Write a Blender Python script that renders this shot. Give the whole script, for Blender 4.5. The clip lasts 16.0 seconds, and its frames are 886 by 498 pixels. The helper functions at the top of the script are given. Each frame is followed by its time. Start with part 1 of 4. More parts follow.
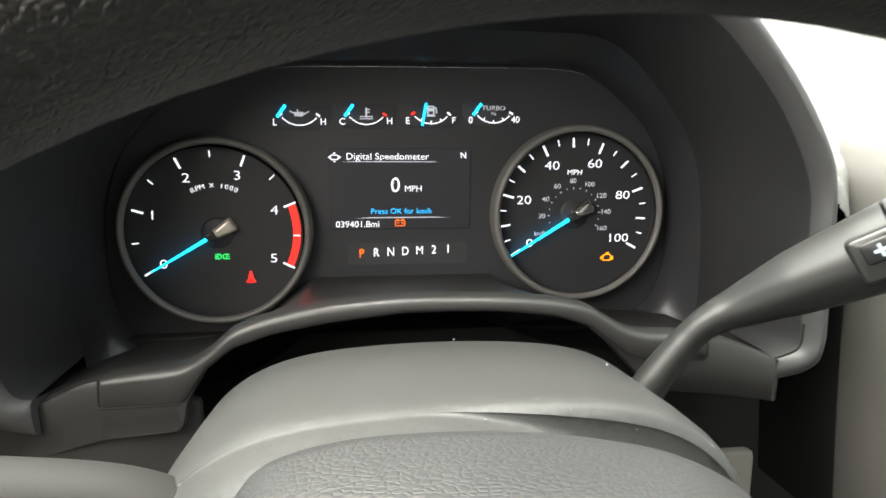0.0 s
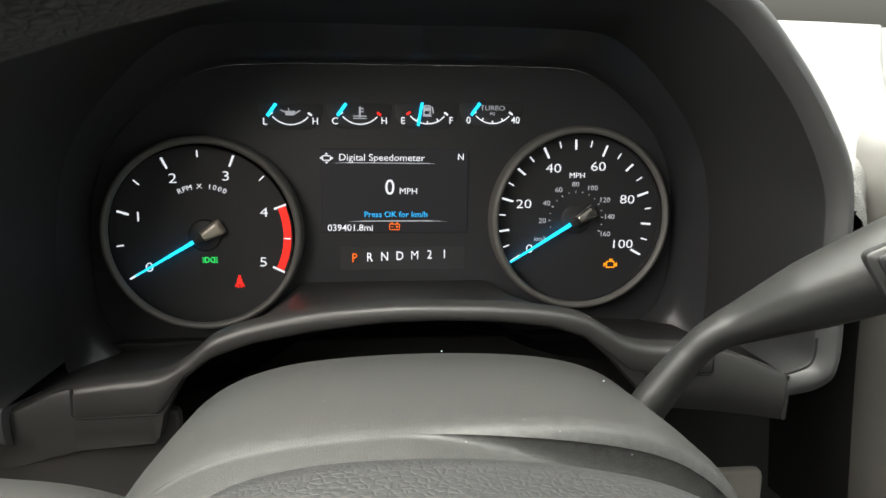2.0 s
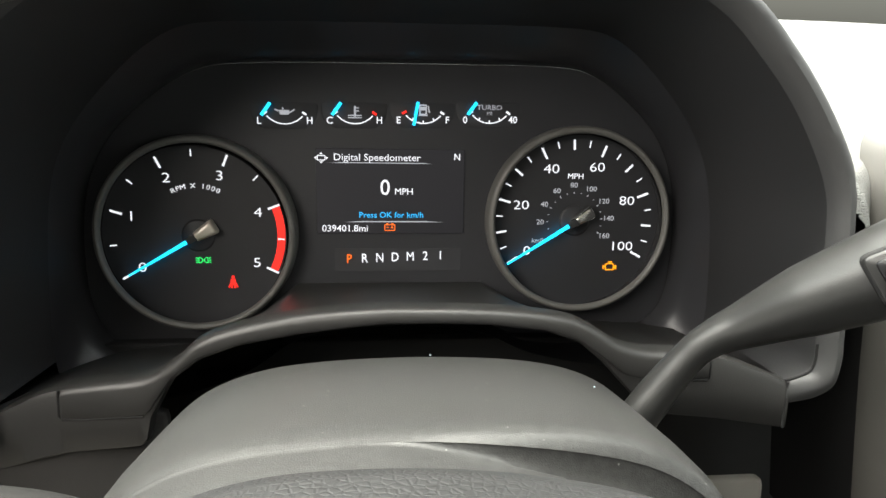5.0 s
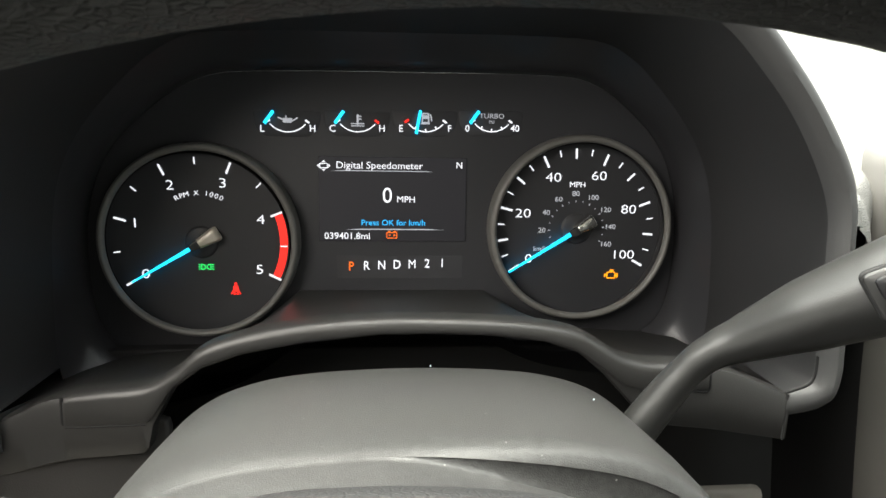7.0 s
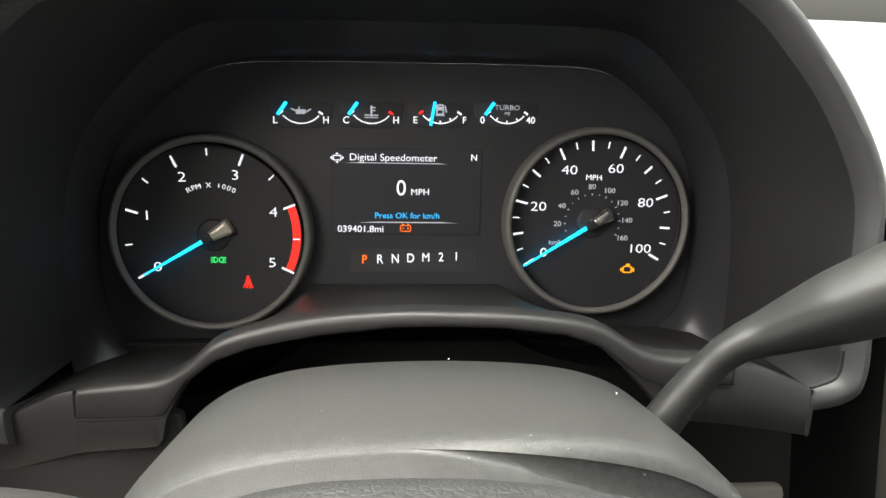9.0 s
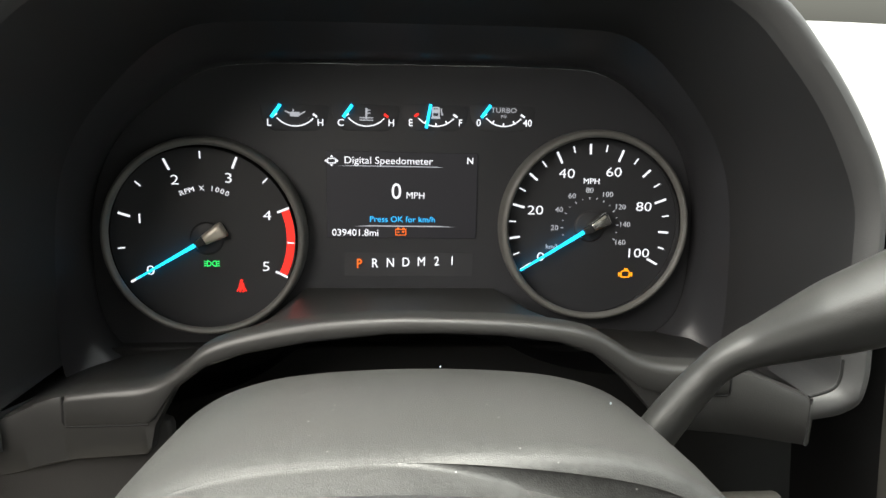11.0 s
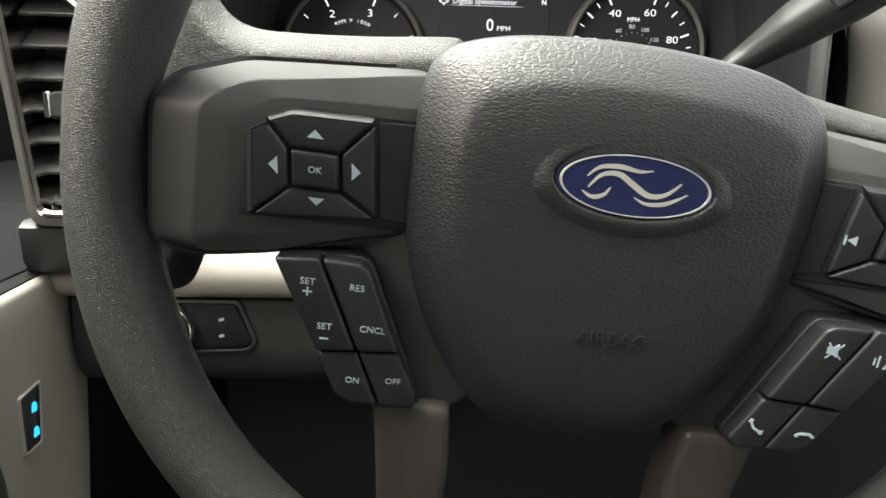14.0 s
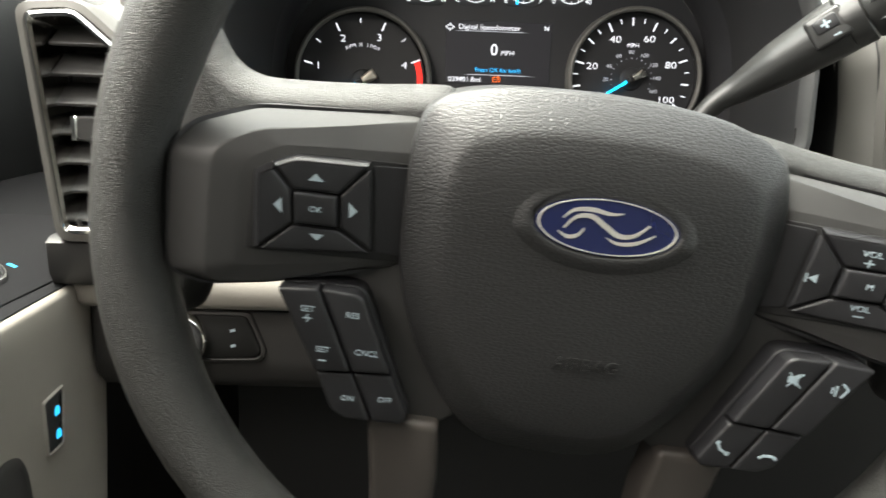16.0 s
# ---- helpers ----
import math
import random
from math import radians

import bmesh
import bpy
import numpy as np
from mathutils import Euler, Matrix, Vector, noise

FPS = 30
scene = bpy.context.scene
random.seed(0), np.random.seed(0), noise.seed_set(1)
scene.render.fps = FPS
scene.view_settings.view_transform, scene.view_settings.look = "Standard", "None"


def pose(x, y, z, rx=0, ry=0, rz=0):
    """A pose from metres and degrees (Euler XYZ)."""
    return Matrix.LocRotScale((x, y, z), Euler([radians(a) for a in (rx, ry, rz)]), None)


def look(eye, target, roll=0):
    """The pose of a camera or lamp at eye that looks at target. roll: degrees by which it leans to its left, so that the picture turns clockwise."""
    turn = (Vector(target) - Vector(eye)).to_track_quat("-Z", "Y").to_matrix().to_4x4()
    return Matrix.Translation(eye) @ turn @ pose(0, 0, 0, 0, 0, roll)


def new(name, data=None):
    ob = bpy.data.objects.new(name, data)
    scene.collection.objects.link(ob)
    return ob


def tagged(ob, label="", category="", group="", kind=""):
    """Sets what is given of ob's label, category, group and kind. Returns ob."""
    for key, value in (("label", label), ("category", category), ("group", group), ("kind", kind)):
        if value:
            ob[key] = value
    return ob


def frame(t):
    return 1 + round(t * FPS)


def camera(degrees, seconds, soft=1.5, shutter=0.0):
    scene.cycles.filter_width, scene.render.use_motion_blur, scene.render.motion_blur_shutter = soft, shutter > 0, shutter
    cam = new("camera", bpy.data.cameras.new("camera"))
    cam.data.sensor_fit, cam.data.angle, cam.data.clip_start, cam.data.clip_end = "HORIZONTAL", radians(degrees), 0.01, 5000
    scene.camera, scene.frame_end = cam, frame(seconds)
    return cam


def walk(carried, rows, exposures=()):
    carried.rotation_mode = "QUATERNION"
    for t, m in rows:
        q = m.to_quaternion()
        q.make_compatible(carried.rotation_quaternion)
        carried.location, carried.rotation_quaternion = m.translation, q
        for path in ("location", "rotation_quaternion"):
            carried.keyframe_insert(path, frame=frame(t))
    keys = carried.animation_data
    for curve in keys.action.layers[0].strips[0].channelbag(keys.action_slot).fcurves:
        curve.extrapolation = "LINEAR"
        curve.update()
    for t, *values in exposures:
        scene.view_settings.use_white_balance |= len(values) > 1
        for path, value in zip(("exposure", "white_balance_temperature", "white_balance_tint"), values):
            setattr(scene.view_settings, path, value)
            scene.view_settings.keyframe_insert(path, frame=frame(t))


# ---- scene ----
cam = camera(70.0, 16.0, soft=1.5, shutter=0.5)
# The instrument cluster's own frame: x across, y into the dashboard, z up its face, which leans back.
LEANS = 18.0
G = pose(0, 0, 0.80, -LEANS, 0, 0)
# seconds, place in the cluster's frame, yaw, pitch, roll
PATH = [
    (0.0, -0.0288, -0.4273, 0.0337, -7.72, -9.74, 0.31),
    (0.5, -0.0368, -0.4135, 0.0278, -7.66, -9.67, 0.06),
    (1.0, -0.0242, -0.4076, 0.0304, -7.89, -9.51, -0.04),
    (1.5, -0.0025, -0.4159, 0.0378, -7.56, -9.47, 0.32),
    (2.0, -0.0168, -0.4123, 0.0325, -6.71, -9.49, 0.67),
    (2.5, -0.0146, -0.4076, 0.0305, -6.22, -9.45, 0.8),
    (3.0, -0.0056, -0.4059, 0.031, -6.09, -9.42, 0.85),
    (3.5, -0.0115, -0.4077, 0.0268, -6.04, -9.48, 0.87),
    (4.0, -0.0146, -0.4142, 0.0267, -6.0, -9.48, 0.83),
    (4.2, -0.0102, -0.4124, 0.03, -5.99, -9.46, 0.82),
    (6.5, -0.0068, -0.4061, 0.0334, -5.62, -9.43, 0.99),
    (7.0, -0.0066, -0.4083, 0.0371, -5.55, -9.41, 1.05),
    (7.5, -0.0053, -0.409, 0.0404, -5.4, -9.44, 1.04),
    (8.0, -0.0119, -0.4081, 0.0378, -5.26, -9.51, 1.05),
    (8.5, -0.0097, -0.4054, 0.0367, -5.18, -9.49, 1.12),
    (9.0, -0.0116, -0.4034, 0.0329, -5.03, -9.55, 1.09),
    (11.5, -0.0058, -0.3987, 0.0351, -4.73, -9.51, 1.22),
    (12.0, -0.0055, -0.4197, 0.0301, -4.67, -9.45, 1.22),
    (12.3, -0.0058, -0.4517, 0.0069, 355.26, -9.43, 1.27),
    (12.5, -0.0105, -0.4866, -0.0094, -4.86, -9.6, 1.14),
    (12.8, -0.0233, -0.5322, -0.047, -4.64, -9.71, 1.14),
    (13.0, -0.0382, -0.5534, -0.0661, -4.52, -9.92, 1.0),
    (13.5, -0.063, -0.5707, -0.0883, -3.68, -10.44, 1.05),
    (14.0, -0.0685, -0.5679, -0.0876, -2.94, -10.42, 1.31),
    (14.5, -0.0773, -0.566, -0.0852, -2.48, -10.35, 1.5),
    (15.0, -0.0833, -0.5749, -0.0805, -2.07, -10.36, 1.65),
    (15.5, -0.088, -0.5873, -0.071, -1.72, -10.31, 1.85),
    (16.0, -0.0596, -0.5878, -0.0715, -1.61, -10.28, 1.95),
]


def seen(x, y, z, yaw, pitch, roll):
    return G @ Matrix.Translation((x, y, z)) @ pose(0, 0, 0, 0, 0, yaw) @ pose(0, 0, 0, 90 + pitch, 0, 0) @ pose(0, 0, 0, 0, 0, roll)


BASE = 2.35
EXPOSURES = [(t, BASE + e) for t, e in ((0.0, 0.45), (0.9, 0.2), (1.3, -0.12), (3.0, -0.1), (4.2, 0.05), (9.0, 0.15), (11.5, 0.22), (12.0, 0.48), (12.5, 0.65), (12.9, 0.55), (13.4, 0.4), (16.0, 0.42))]
walk(cam, [(row[0], seen(*row[1:])) for row in PATH], EXPOSURES)

# ---- light: a bright overcast day through the cab's glass ----
world = bpy.data.worlds.new("daylight")
world.use_nodes = True
scene.world = world
wn, wl = world.node_tree.nodes, world.node_tree.links
sky = wn.new("ShaderNodeTexSky")
sky.sky_type, sky.sun_disc = "NISHITA", False
sky.sun_elevation, sky.sun_rotation = radians(68), radians(-34)
sky.air_density, sky.dust_density = 1.0, 4.0
soft_sky = wn.new("ShaderNodeHueSaturation")
soft_sky.inputs["Saturation"].default_value = 0.25
haze = wn.new("ShaderNodeMix")
haze.data_type, haze.blend_type = "RGBA", "MULTIPLY"
haze.inputs["Factor"].default_value = 1.0
haze.inputs["B"].default_value = (0.97, 1.0, 0.90, 1)
wl.new(sky.outputs[0], soft_sky.inputs["Color"])
wl.new(soft_sky.outputs[0], haze.inputs["A"])
wl.new(haze.outputs["Result"], wn["Background"].inputs["Color"])
wn["Background"].inputs["Strength"].default_value = 0.15

sun = new("sun", bpy.data.lights.new("sun", "SUN"))
sun.data.energy, sun.data.angle, sun.data.color = 2.6, radians(35), (0.99, 0.98, 0.88)
sun.matrix_world = look((-0.6, 0.9, 3.3), (0, 0, 0.6))
# skylight through the driver's window
side_light = new("driver_window_light", bpy.data.lights.new("driver_window_light", "AREA"))
side_light.data.shape, side_light.data.size, side_light.data.size_y = "RECTANGLE", 0.70, 0.35
side_light.data.energy, side_light.data.color = 1.35, (1.0, 0.92, 0.82)
side_light.matrix_world = look((-0.52, -0.50, 1.28), (0.03, -0.36, 0.72))


# ---- materials ----
def mat(name, color, rough=0.5, metal=0.0, grain=0.0, scale=900.0, vary=0.15, stains=6.0, coat=0.0, kind="noise", spec=0.5, dust=0.0):
    m = bpy.data.materials.new(name)
    m.use_nodes = True
    n, l = m.node_tree.nodes, m.node_tree.links
    b = n["Principled BSDF"]
    b.inputs["Metallic"].default_value = metal
    b.inputs["Coat Weight"].default_value = coat
    b.inputs["Coat Roughness"].default_value = 0.08
    b.inputs["Specular IOR Level"].default_value = spec
    tc = n.new("ShaderNodeTexCoord")
    big = n.new("ShaderNodeTexNoise")
    big.inputs["Scale"].default_value, big.inputs["Detail"].default_value = stains, 5.0
    l.new(tc.outputs["Object"], big.inputs["Vector"])
    ramp = n.new("ShaderNodeMapRange")
    ramp.inputs["From Min"].default_value, ramp.inputs["From Max"].default_value = 0.3, 0.7
    ramp.inputs["To Min"].default_value, ramp.inputs["To Max"].default_value = 1.0 - vary, 1.0 + vary
    l.new(big.outputs["Fac"], ramp.inputs["Value"])
    tint = n.new("ShaderNodeMix")
    tint.data_type, tint.blend_type = "RGBA", "MULTIPLY"
    tint.inputs["Factor"].default_value = 1.0
    tint.inputs["A"].default_value = (*color, 1)
    l.new(ramp.outputs["Result"], tint.inputs["B"])
    out = tint.outputs["Result"]
    if dust:
        spots = n.new("ShaderNodeTexVoronoi")
        spots.inputs["Scale"].default_value = 130.0
        l.new(tc.outputs["Object"], spots.inputs["Vector"])
        few = n.new("ShaderNodeMapRange")
        few.inputs["From Min"].default_value, few.inputs["From Max"].default_value = 0.06, 0.02
        few.inputs["To Min"].default_value, few.inputs["To Max"].default_value = 0.0, dust
        l.new(spots.outputs["Distance"], few.inputs["Value"])
        specks = n.new("ShaderNodeMix")
        specks.data_type = "RGBA"
        specks.inputs["B"].default_value = (0.5, 0.5, 0.48, 1)
        l.new(few.outputs["Result"], specks.inputs["Factor"])
        l.new(out, specks.inputs["A"])
        out = specks.outputs["Result"]
    l.new(out, b.inputs["Base Color"])
    rr = n.new("ShaderNodeMapRange")
    rr.inputs["To Min"].default_value, rr.inputs["To Max"].default_value = max(rough - 0.06, 0.02), rough + 0.06
    l.new(big.outputs["Fac"], rr.inputs["Value"])
    l.new(rr.outputs["Result"], b.inputs["Roughness"])
    if grain:
        if kind == "leather":
            fine = n.new("ShaderNodeTexVoronoi")
            fine.feature = "DISTANCE_TO_EDGE"
            fine.inputs["Scale"].default_value = scale
            fine.inputs["Randomness"].default_value = 0.9
            stretch = n.new("ShaderNodeMapping")
            stretch.inputs["Scale"].default_value = (0.66, 1.24, 0.95)
            l.new(tc.outputs["Object"], stretch.inputs["Vector"])
            l.new(stretch.outputs["Vector"], fine.inputs["Vector"])
            flat = n.new("ShaderNodeMapRange")
            flat.interpolation_type = "SMOOTHSTEP"
            flat.inputs["From Max"].default_value = 0.24
            l.new(fine.outputs["Distance"], flat.inputs["Value"])
            h = flat.outputs["Result"]
        else:
            fine = n.new("ShaderNodeTexNoise")
            fine.inputs["Scale"].default_value, fine.inputs["Detail"].default_value = scale, 2.0
            l.new(tc.outputs["Object"], fine.inputs["Vector"])
            h = fine.outputs["Fac"]
        bump = n.new("ShaderNodeBump")
        bump.inputs["Strength"].default_value, bump.inputs["Distance"].default_value = grain, 0.0004
        l.new(h, bump.inputs["Height"])
        l.new(bump.outputs["Normal"], b.inputs["Normal"])
    return m


def glow(name, color, strength):
    m = bpy.data.materials.new(name)
    m.use_nodes = True
    b = m.node_tree.nodes["Principled BSDF"]
    b.inputs["Base Color"].default_value = (*[0.5 * c for c in color], 1)
    b.inputs["Roughness"].default_value = 0.5
    b.inputs["Emission Color"].default_value = (*color, 1)
    b.inputs["Emission Strength"].default_value = strength * 2 ** -2.1
    return m


# The hood's plastic again, darkened to carry the shade inside the hood.
HOOD_SHADED = mat("shaded_hood_plastic", (0.029, 0.029, 0.030), 0.60, spec=0.4, grain=0.2, scale=1500)
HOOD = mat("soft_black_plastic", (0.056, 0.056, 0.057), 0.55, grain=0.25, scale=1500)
TRIM = mat("charcoal_trim_plastic", (0.032, 0.0313, 0.0305), 0.40, grain=0.15, scale=1600)
SHROUD = mat("dusty_charcoal_plastic", (0.026, 0.026, 0.0255), 0.46, grain=0.32, scale=1900, stains=420, vary=0.28, dust=0.4)
LEVER = mat("satin_black_lever_plastic", (0.022, 0.022, 0.0215), 0.36, spec=1.0, grain=0.16, scale=1500)
# Black of joints and ducts, also set where openings fall into shade.
VOID = mat("joint_and_shade_black", (0.009, 0.009, 0.0095), 0.75)
MASK = mat("matt_black_mask", (0.045, 0.046, 0.051), 0.58, grain=0.1, scale=2500)
DIAL = mat("black_dial_face", (0.036, 0.037, 0.041), 0.5)
WALL = mat("satin_black_surround", (0.036, 0.036, 0.039), 0.30, spec=0.45)
GLOSS = mat("smoked_black_plastic", (0.045, 0.045, 0.047), 0.20)
RING = mat("satin_grey_ring", (0.165, 0.162, 0.152), 0.42, spec=0.5)
SILVER = mat("satin_silver", (0.75, 0.73, 0.68), 0.30, metal=0.5, vary=0.05)
CHROME = mat("bright_chrome", (0.78, 0.77, 0.74), 0.12, metal=1.0, vary=0.05)
CAP = mat("satin_silver_needle_cap", (0.80, 0.74, 0.64), 0.36, metal=0.45)
PILLAR = mat("satin_taupe_grey_panel", (0.092, 0.088, 0.082), 0.45, grain=0.1, scale=2000)
REAR = mat("taupe_rear_cloth", (0.17, 0.165, 0.155), 0.9, grain=0.4, scale=900)
LEATHER = mat("grained_black_leather", (0.034, 0.034, 0.0325), 0.48, spec=0.45, grain=0.62, scale=1150, kind="leather")
VINYL = mat("pebbled_black_vinyl", (0.022, 0.022, 0.0225), 0.44, grain=0.29, scale=560, kind="leather")
BEZEL = mat("dark_grey_bezel", (0.040, 0.0395, 0.039), 0.52, spec=0.36, grain=0.22, scale=2600)
STALK = mat("black_stalk_plastic", (0.015, 0.0148, 0.0145), 0.7, spec=0.18, grain=0.12, scale=2200)
BUTTON = mat("black_rubber_button", (0.016, 0.016, 0.018), 0.45, grain=0.08, scale=2500)
# The taupe panel's plastic, its colour lowered for the shade under the dashboard.
TAUPE_SHADED = mat("shaded_taupe_panel", (0.030, 0.0285, 0.0275), 0.6, grain=0.25, scale=1200)
PLATE = mat("matt_black_plate", (0.010, 0.010, 0.011), 0.85, spec=0.12, grain=0.2, scale=1500)
SPOKE = mat("satin_grey_spoke", (0.066, 0.058, 0.053), 0.42, metal=0.3)
PAD = mat("grained_grey_dash_pad", (0.17, 0.17, 0.164), 0.6, grain=0.7, scale=620, kind="leather")
PANEL = mat("light_taupe_panel", (0.31, 0.29, 0.26), 0.55, grain=0.25, scale=1200)
CARPET_AND_SHADE = mat("black_carpet_and_shade", (0.012, 0.012, 0.012), 0.95, grain=1.0, scale=700)
CLOTH = mat("pale_headliner_cloth", (0.55, 0.53, 0.50), 0.9, grain=0.4, scale=900)
BLUE_ENAMEL = mat("deep_blue_enamel", (0.006, 0.012, 0.075), 0.25, coat=1.0)
PRINT = mat("pale_blue_print", (0.40, 0.49, 0.54), 0.5)
SCREEN = glow("lit_black_screen", (0.013, 0.0125, 0.0145), 1.0)
WHITE = glow("backlit_white", (0.92, 0.94, 1.0), 0.85)
DIMWHITE = glow("backlit_dim_white", (0.75, 0.78, 0.85), 0.36)
CYAN = glow("backlit_cyan", (0.01, 0.55, 1.0), 2.1)
SKYBLUE = glow("backlit_sky_blue", (0.03, 0.50, 1.0), 0.95)
RED = glow("backlit_red", (1.0, 0.025, 0.016), 1.15)
ORANGE = glow("backlit_orange", (1.0, 0.17, 0.015), 0.95)
AMBER = glow("backlit_amber", (1.0, 0.35, 0.01), 1.3)
GREEN = glow("backlit_green", (0.03, 0.85, 0.16), 1.1)


# ---- building blocks ----
def link(name, bm, material, parent=None, label="", smooth=True, m=None):
    me = bpy.data.meshes.new(name)
    bmesh.ops.recalc_face_normals(bm, faces=bm.faces)
    bm.to_mesh(me)
    bm.free()
    if smooth:
        me.set_sharp_from_angle(angle=radians(42))
    me.materials.append(material)
    ob = new(name, me)
    if parent:
        ob.parent = parent
    if m:
        ob.matrix_basis = m
    if label:
        ob["label"] = label
    return ob


def part(name, bm, material, parent, label="", smooth=True, m=None):
    return link(name, bm, material, parent, label, smooth, m)


def thing(name, label, category, m=None, group="", kind=""):
    ob = new(name)
    ob.empty_display_size = 0.02
    ob.matrix_basis = m or G
    return tagged(ob, label, category, group, kind)


def rings(rows, closed=True, cap0=False, cap1=False):
    """A skin through rows of points, all of one length."""
    bm = bmesh.new()
    vs = [[bm.verts.new(p) for p in row] for row in rows]
    k = len(rows[0])
    for a, b in zip(vs, vs[1:]):
        for i in range(k if closed else k - 1):
            j = (i + 1) % k
            bm.faces.new((a[i], a[j], b[j], b[i])).smooth = True
    if cap0:
        bm.faces.new(vs[0])
    if cap1:
        bm.faces.new(vs[-1])
    return bm


def smooth_line(pts, n, loop=False):
    """n points evenly along a rounded line through pts."""
    p = [Vector(q) for q in pts]
    out, m = [], len(p)
    spans = m if loop else m - 1
    for i in range(spans):
        a, b = p[i], p[(i + 1) % m]
        z = p[i - 1] if i or loop else a
        c = p[(i + 2) % m] if loop or i + 2 < m else b
        for s in range(12):
            t = s / 12
            out.append(0.5 * ((2 * a) + (b - z) * t + (2 * z - 5 * a + 4 * b - c) * t * t + (3 * a - z - 3 * b + c) * t ** 3))
    if not loop:
        out.append(p[-1])
    return even(out, n, loop)


def even(pts, n, loop=False):
    p = [Vector(q) for q in pts]
    if loop:
        p.append(p[0])
    d = [0.0]
    for a, b in zip(p, p[1:]):
        d.append(d[-1] + (b - a).length)
    res, i = [], 0
    for k in range(n):
        s = d[-1] * k / (n if loop else n - 1)
        while i < len(d) - 2 and d[i + 1] < s:
            i += 1
        f = (s - d[i]) / max(d[i + 1] - d[i], 1e-9)
        res.append(p[i].lerp(p[i + 1], min(max(f, 0), 1)))
    return res


def inset(poly, d):
    """A 2D outline drawn in by d (out: minus)."""
    n = len(poly)
    area = sum(poly[i][0] * poly[(i + 1) % n][1] - poly[(i + 1) % n][0] * poly[i][1] for i in range(n))
    sgn = 1 if area > 0 else -1
    res = []
    for i in range(n):
        a, b, c = Vector(poly[i - 1][:2]), Vector(poly[i][:2]), Vector(poly[(i + 1) % n][:2])
        e, f = (b - a).normalized(), (c - b).normalized()
        n1, n2 = Vector((-e.y, e.x)) * sgn, Vector((-f.y, f.x)) * sgn
        h = (n1 + n2)
        h = h / max(h.length_squared / 2, 0.35)
        res.append((b.x + h.x * d, b.y + h.y * d))
    return res


def rounded(poly, r, k=4):
    """A 2D outline with its corners rounded by about r."""
    n, res = len(poly), []
    for i in range(n):
        a, b, c = Vector(poly[i - 1][:2]), Vector(poly[i][:2]), Vector(poly[(i + 1) % n][:2])
        ra, rc = min(r, (a - b).length * 0.45), min(r, (c - b).length * 0.45)
        s, e = b + (a - b).normalized() * ra, b + (c - b).normalized() * rc
        for j in range(k + 1):
            t = j / k
            q = s.lerp(b, t).lerp(b.lerp(e, t), t)
            res.append((q.x, q.y))
    return res


def rounded_loop(poly, r, k=4):
    """A closed 3D outline with its corners rounded by about r."""
    n, res = len(poly), []
    for i in range(n):
        a, b, c = Vector(poly[i - 1]), Vector(poly[i]), Vector(poly[(i + 1) % n])
        s, e = b + (a - b).normalized() * min(r, (a - b).length * 0.45), b + (c - b).normalized() * min(r, (c - b).length * 0.45)
        for j in range(k + 1):
            t = j / k
            res.append(s.lerp(b, t).lerp(b.lerp(e, t), t))
    return res


def layers(poly, steps, r, k=4, cap=True):
    """A plate built of steps (drawn in by, z) of one sharp outline, with its corners rounded by r."""
    return rings([[(x, y, z) for x, y in rounded(inset(poly, d), r, k)] for d, z in steps], True, False, cap)


def slab(poly, z0, z1, edge=0.0006, back=True):
    """A plate with softened front edges: a 2D outline from z0 to z1."""
    rows = [[(x, y, z0) for x, y in poly], [(x, y, z1 - edge) for x, y in poly],
            [(x, y, z1 - edge * 0.3) for x, y in inset(poly, edge * 0.35)], [(x, y, z1) for x, y in inset(poly, edge)]]
    return rings(rows, True, back, True)


def soft(poly, z0, z1, edge, r, k=4):
    """A plate from z0 to z1 with its corners rounded by r and its front edge by edge."""
    return layers(poly, ((0, z0), (0, z1 - edge), (edge * 0.12, z1 - edge * 0.5), (edge * 0.4, z1 - edge * 0.15), (edge, z1)), r, k)


def box(x0, x1, y0, y1, z0, z1, edge=0.001):
    return slab(rounded([(x0, y0), (x1, y0), (x1, y1), (x0, y1)], edge * 2, 2), z0, z1, edge)


def tube(path, radii, k=16, squash=1.0, cap=True):
    p = [Vector(q) for q in path]
    rows = []
    for i, q in enumerate(p):
        d = (p[min(i + 1, len(p) - 1)] - p[max(i - 1, 0)]).normalized()
        s = d.cross(Vector((0, 0, 1)) if abs(d.z) < 0.9 else Vector((0, 1, 0))).normalized()
        u = s.cross(d)
        r = radii[i] if isinstance(radii, (list, tuple)) else radii
        rows.append([q + r * (math.cos(a) * s + squash * math.sin(a) * u) for a in (2 * math.pi * j / k for j in range(k))])
    return rings(rows, True, cap, cap)


def hoop(cx, cy, profile, k=72, sx=1.0, sy=1.0, arc=(0, 360)):
    """A ring in the local XY plane: profile is a list of (radius, z)."""
    full = arc[1] - arc[0] == 360
    n = k if full else k + 1
    rows = []
    for r, z in profile:
        rows.append([(cx + sx * r * math.cos(radians(arc[0] + (arc[1] - arc[0]) * i / k)), cy + sy * r * math.sin(radians(arc[0] + (arc[1] - arc[0]) * i / k)), z) for i in range(n)])
    return rings(rows, full)


def disc(cx, cy, r, z, k=64, sx=1.0, sy=1.0):
    bm = bmesh.new()
    bm.faces.new([bm.verts.new((cx + sx * r * math.cos(2 * math.pi * i / k), cy + sy * r * math.sin(2 * math.pi * i / k), z)) for i in range(k)])
    return bm


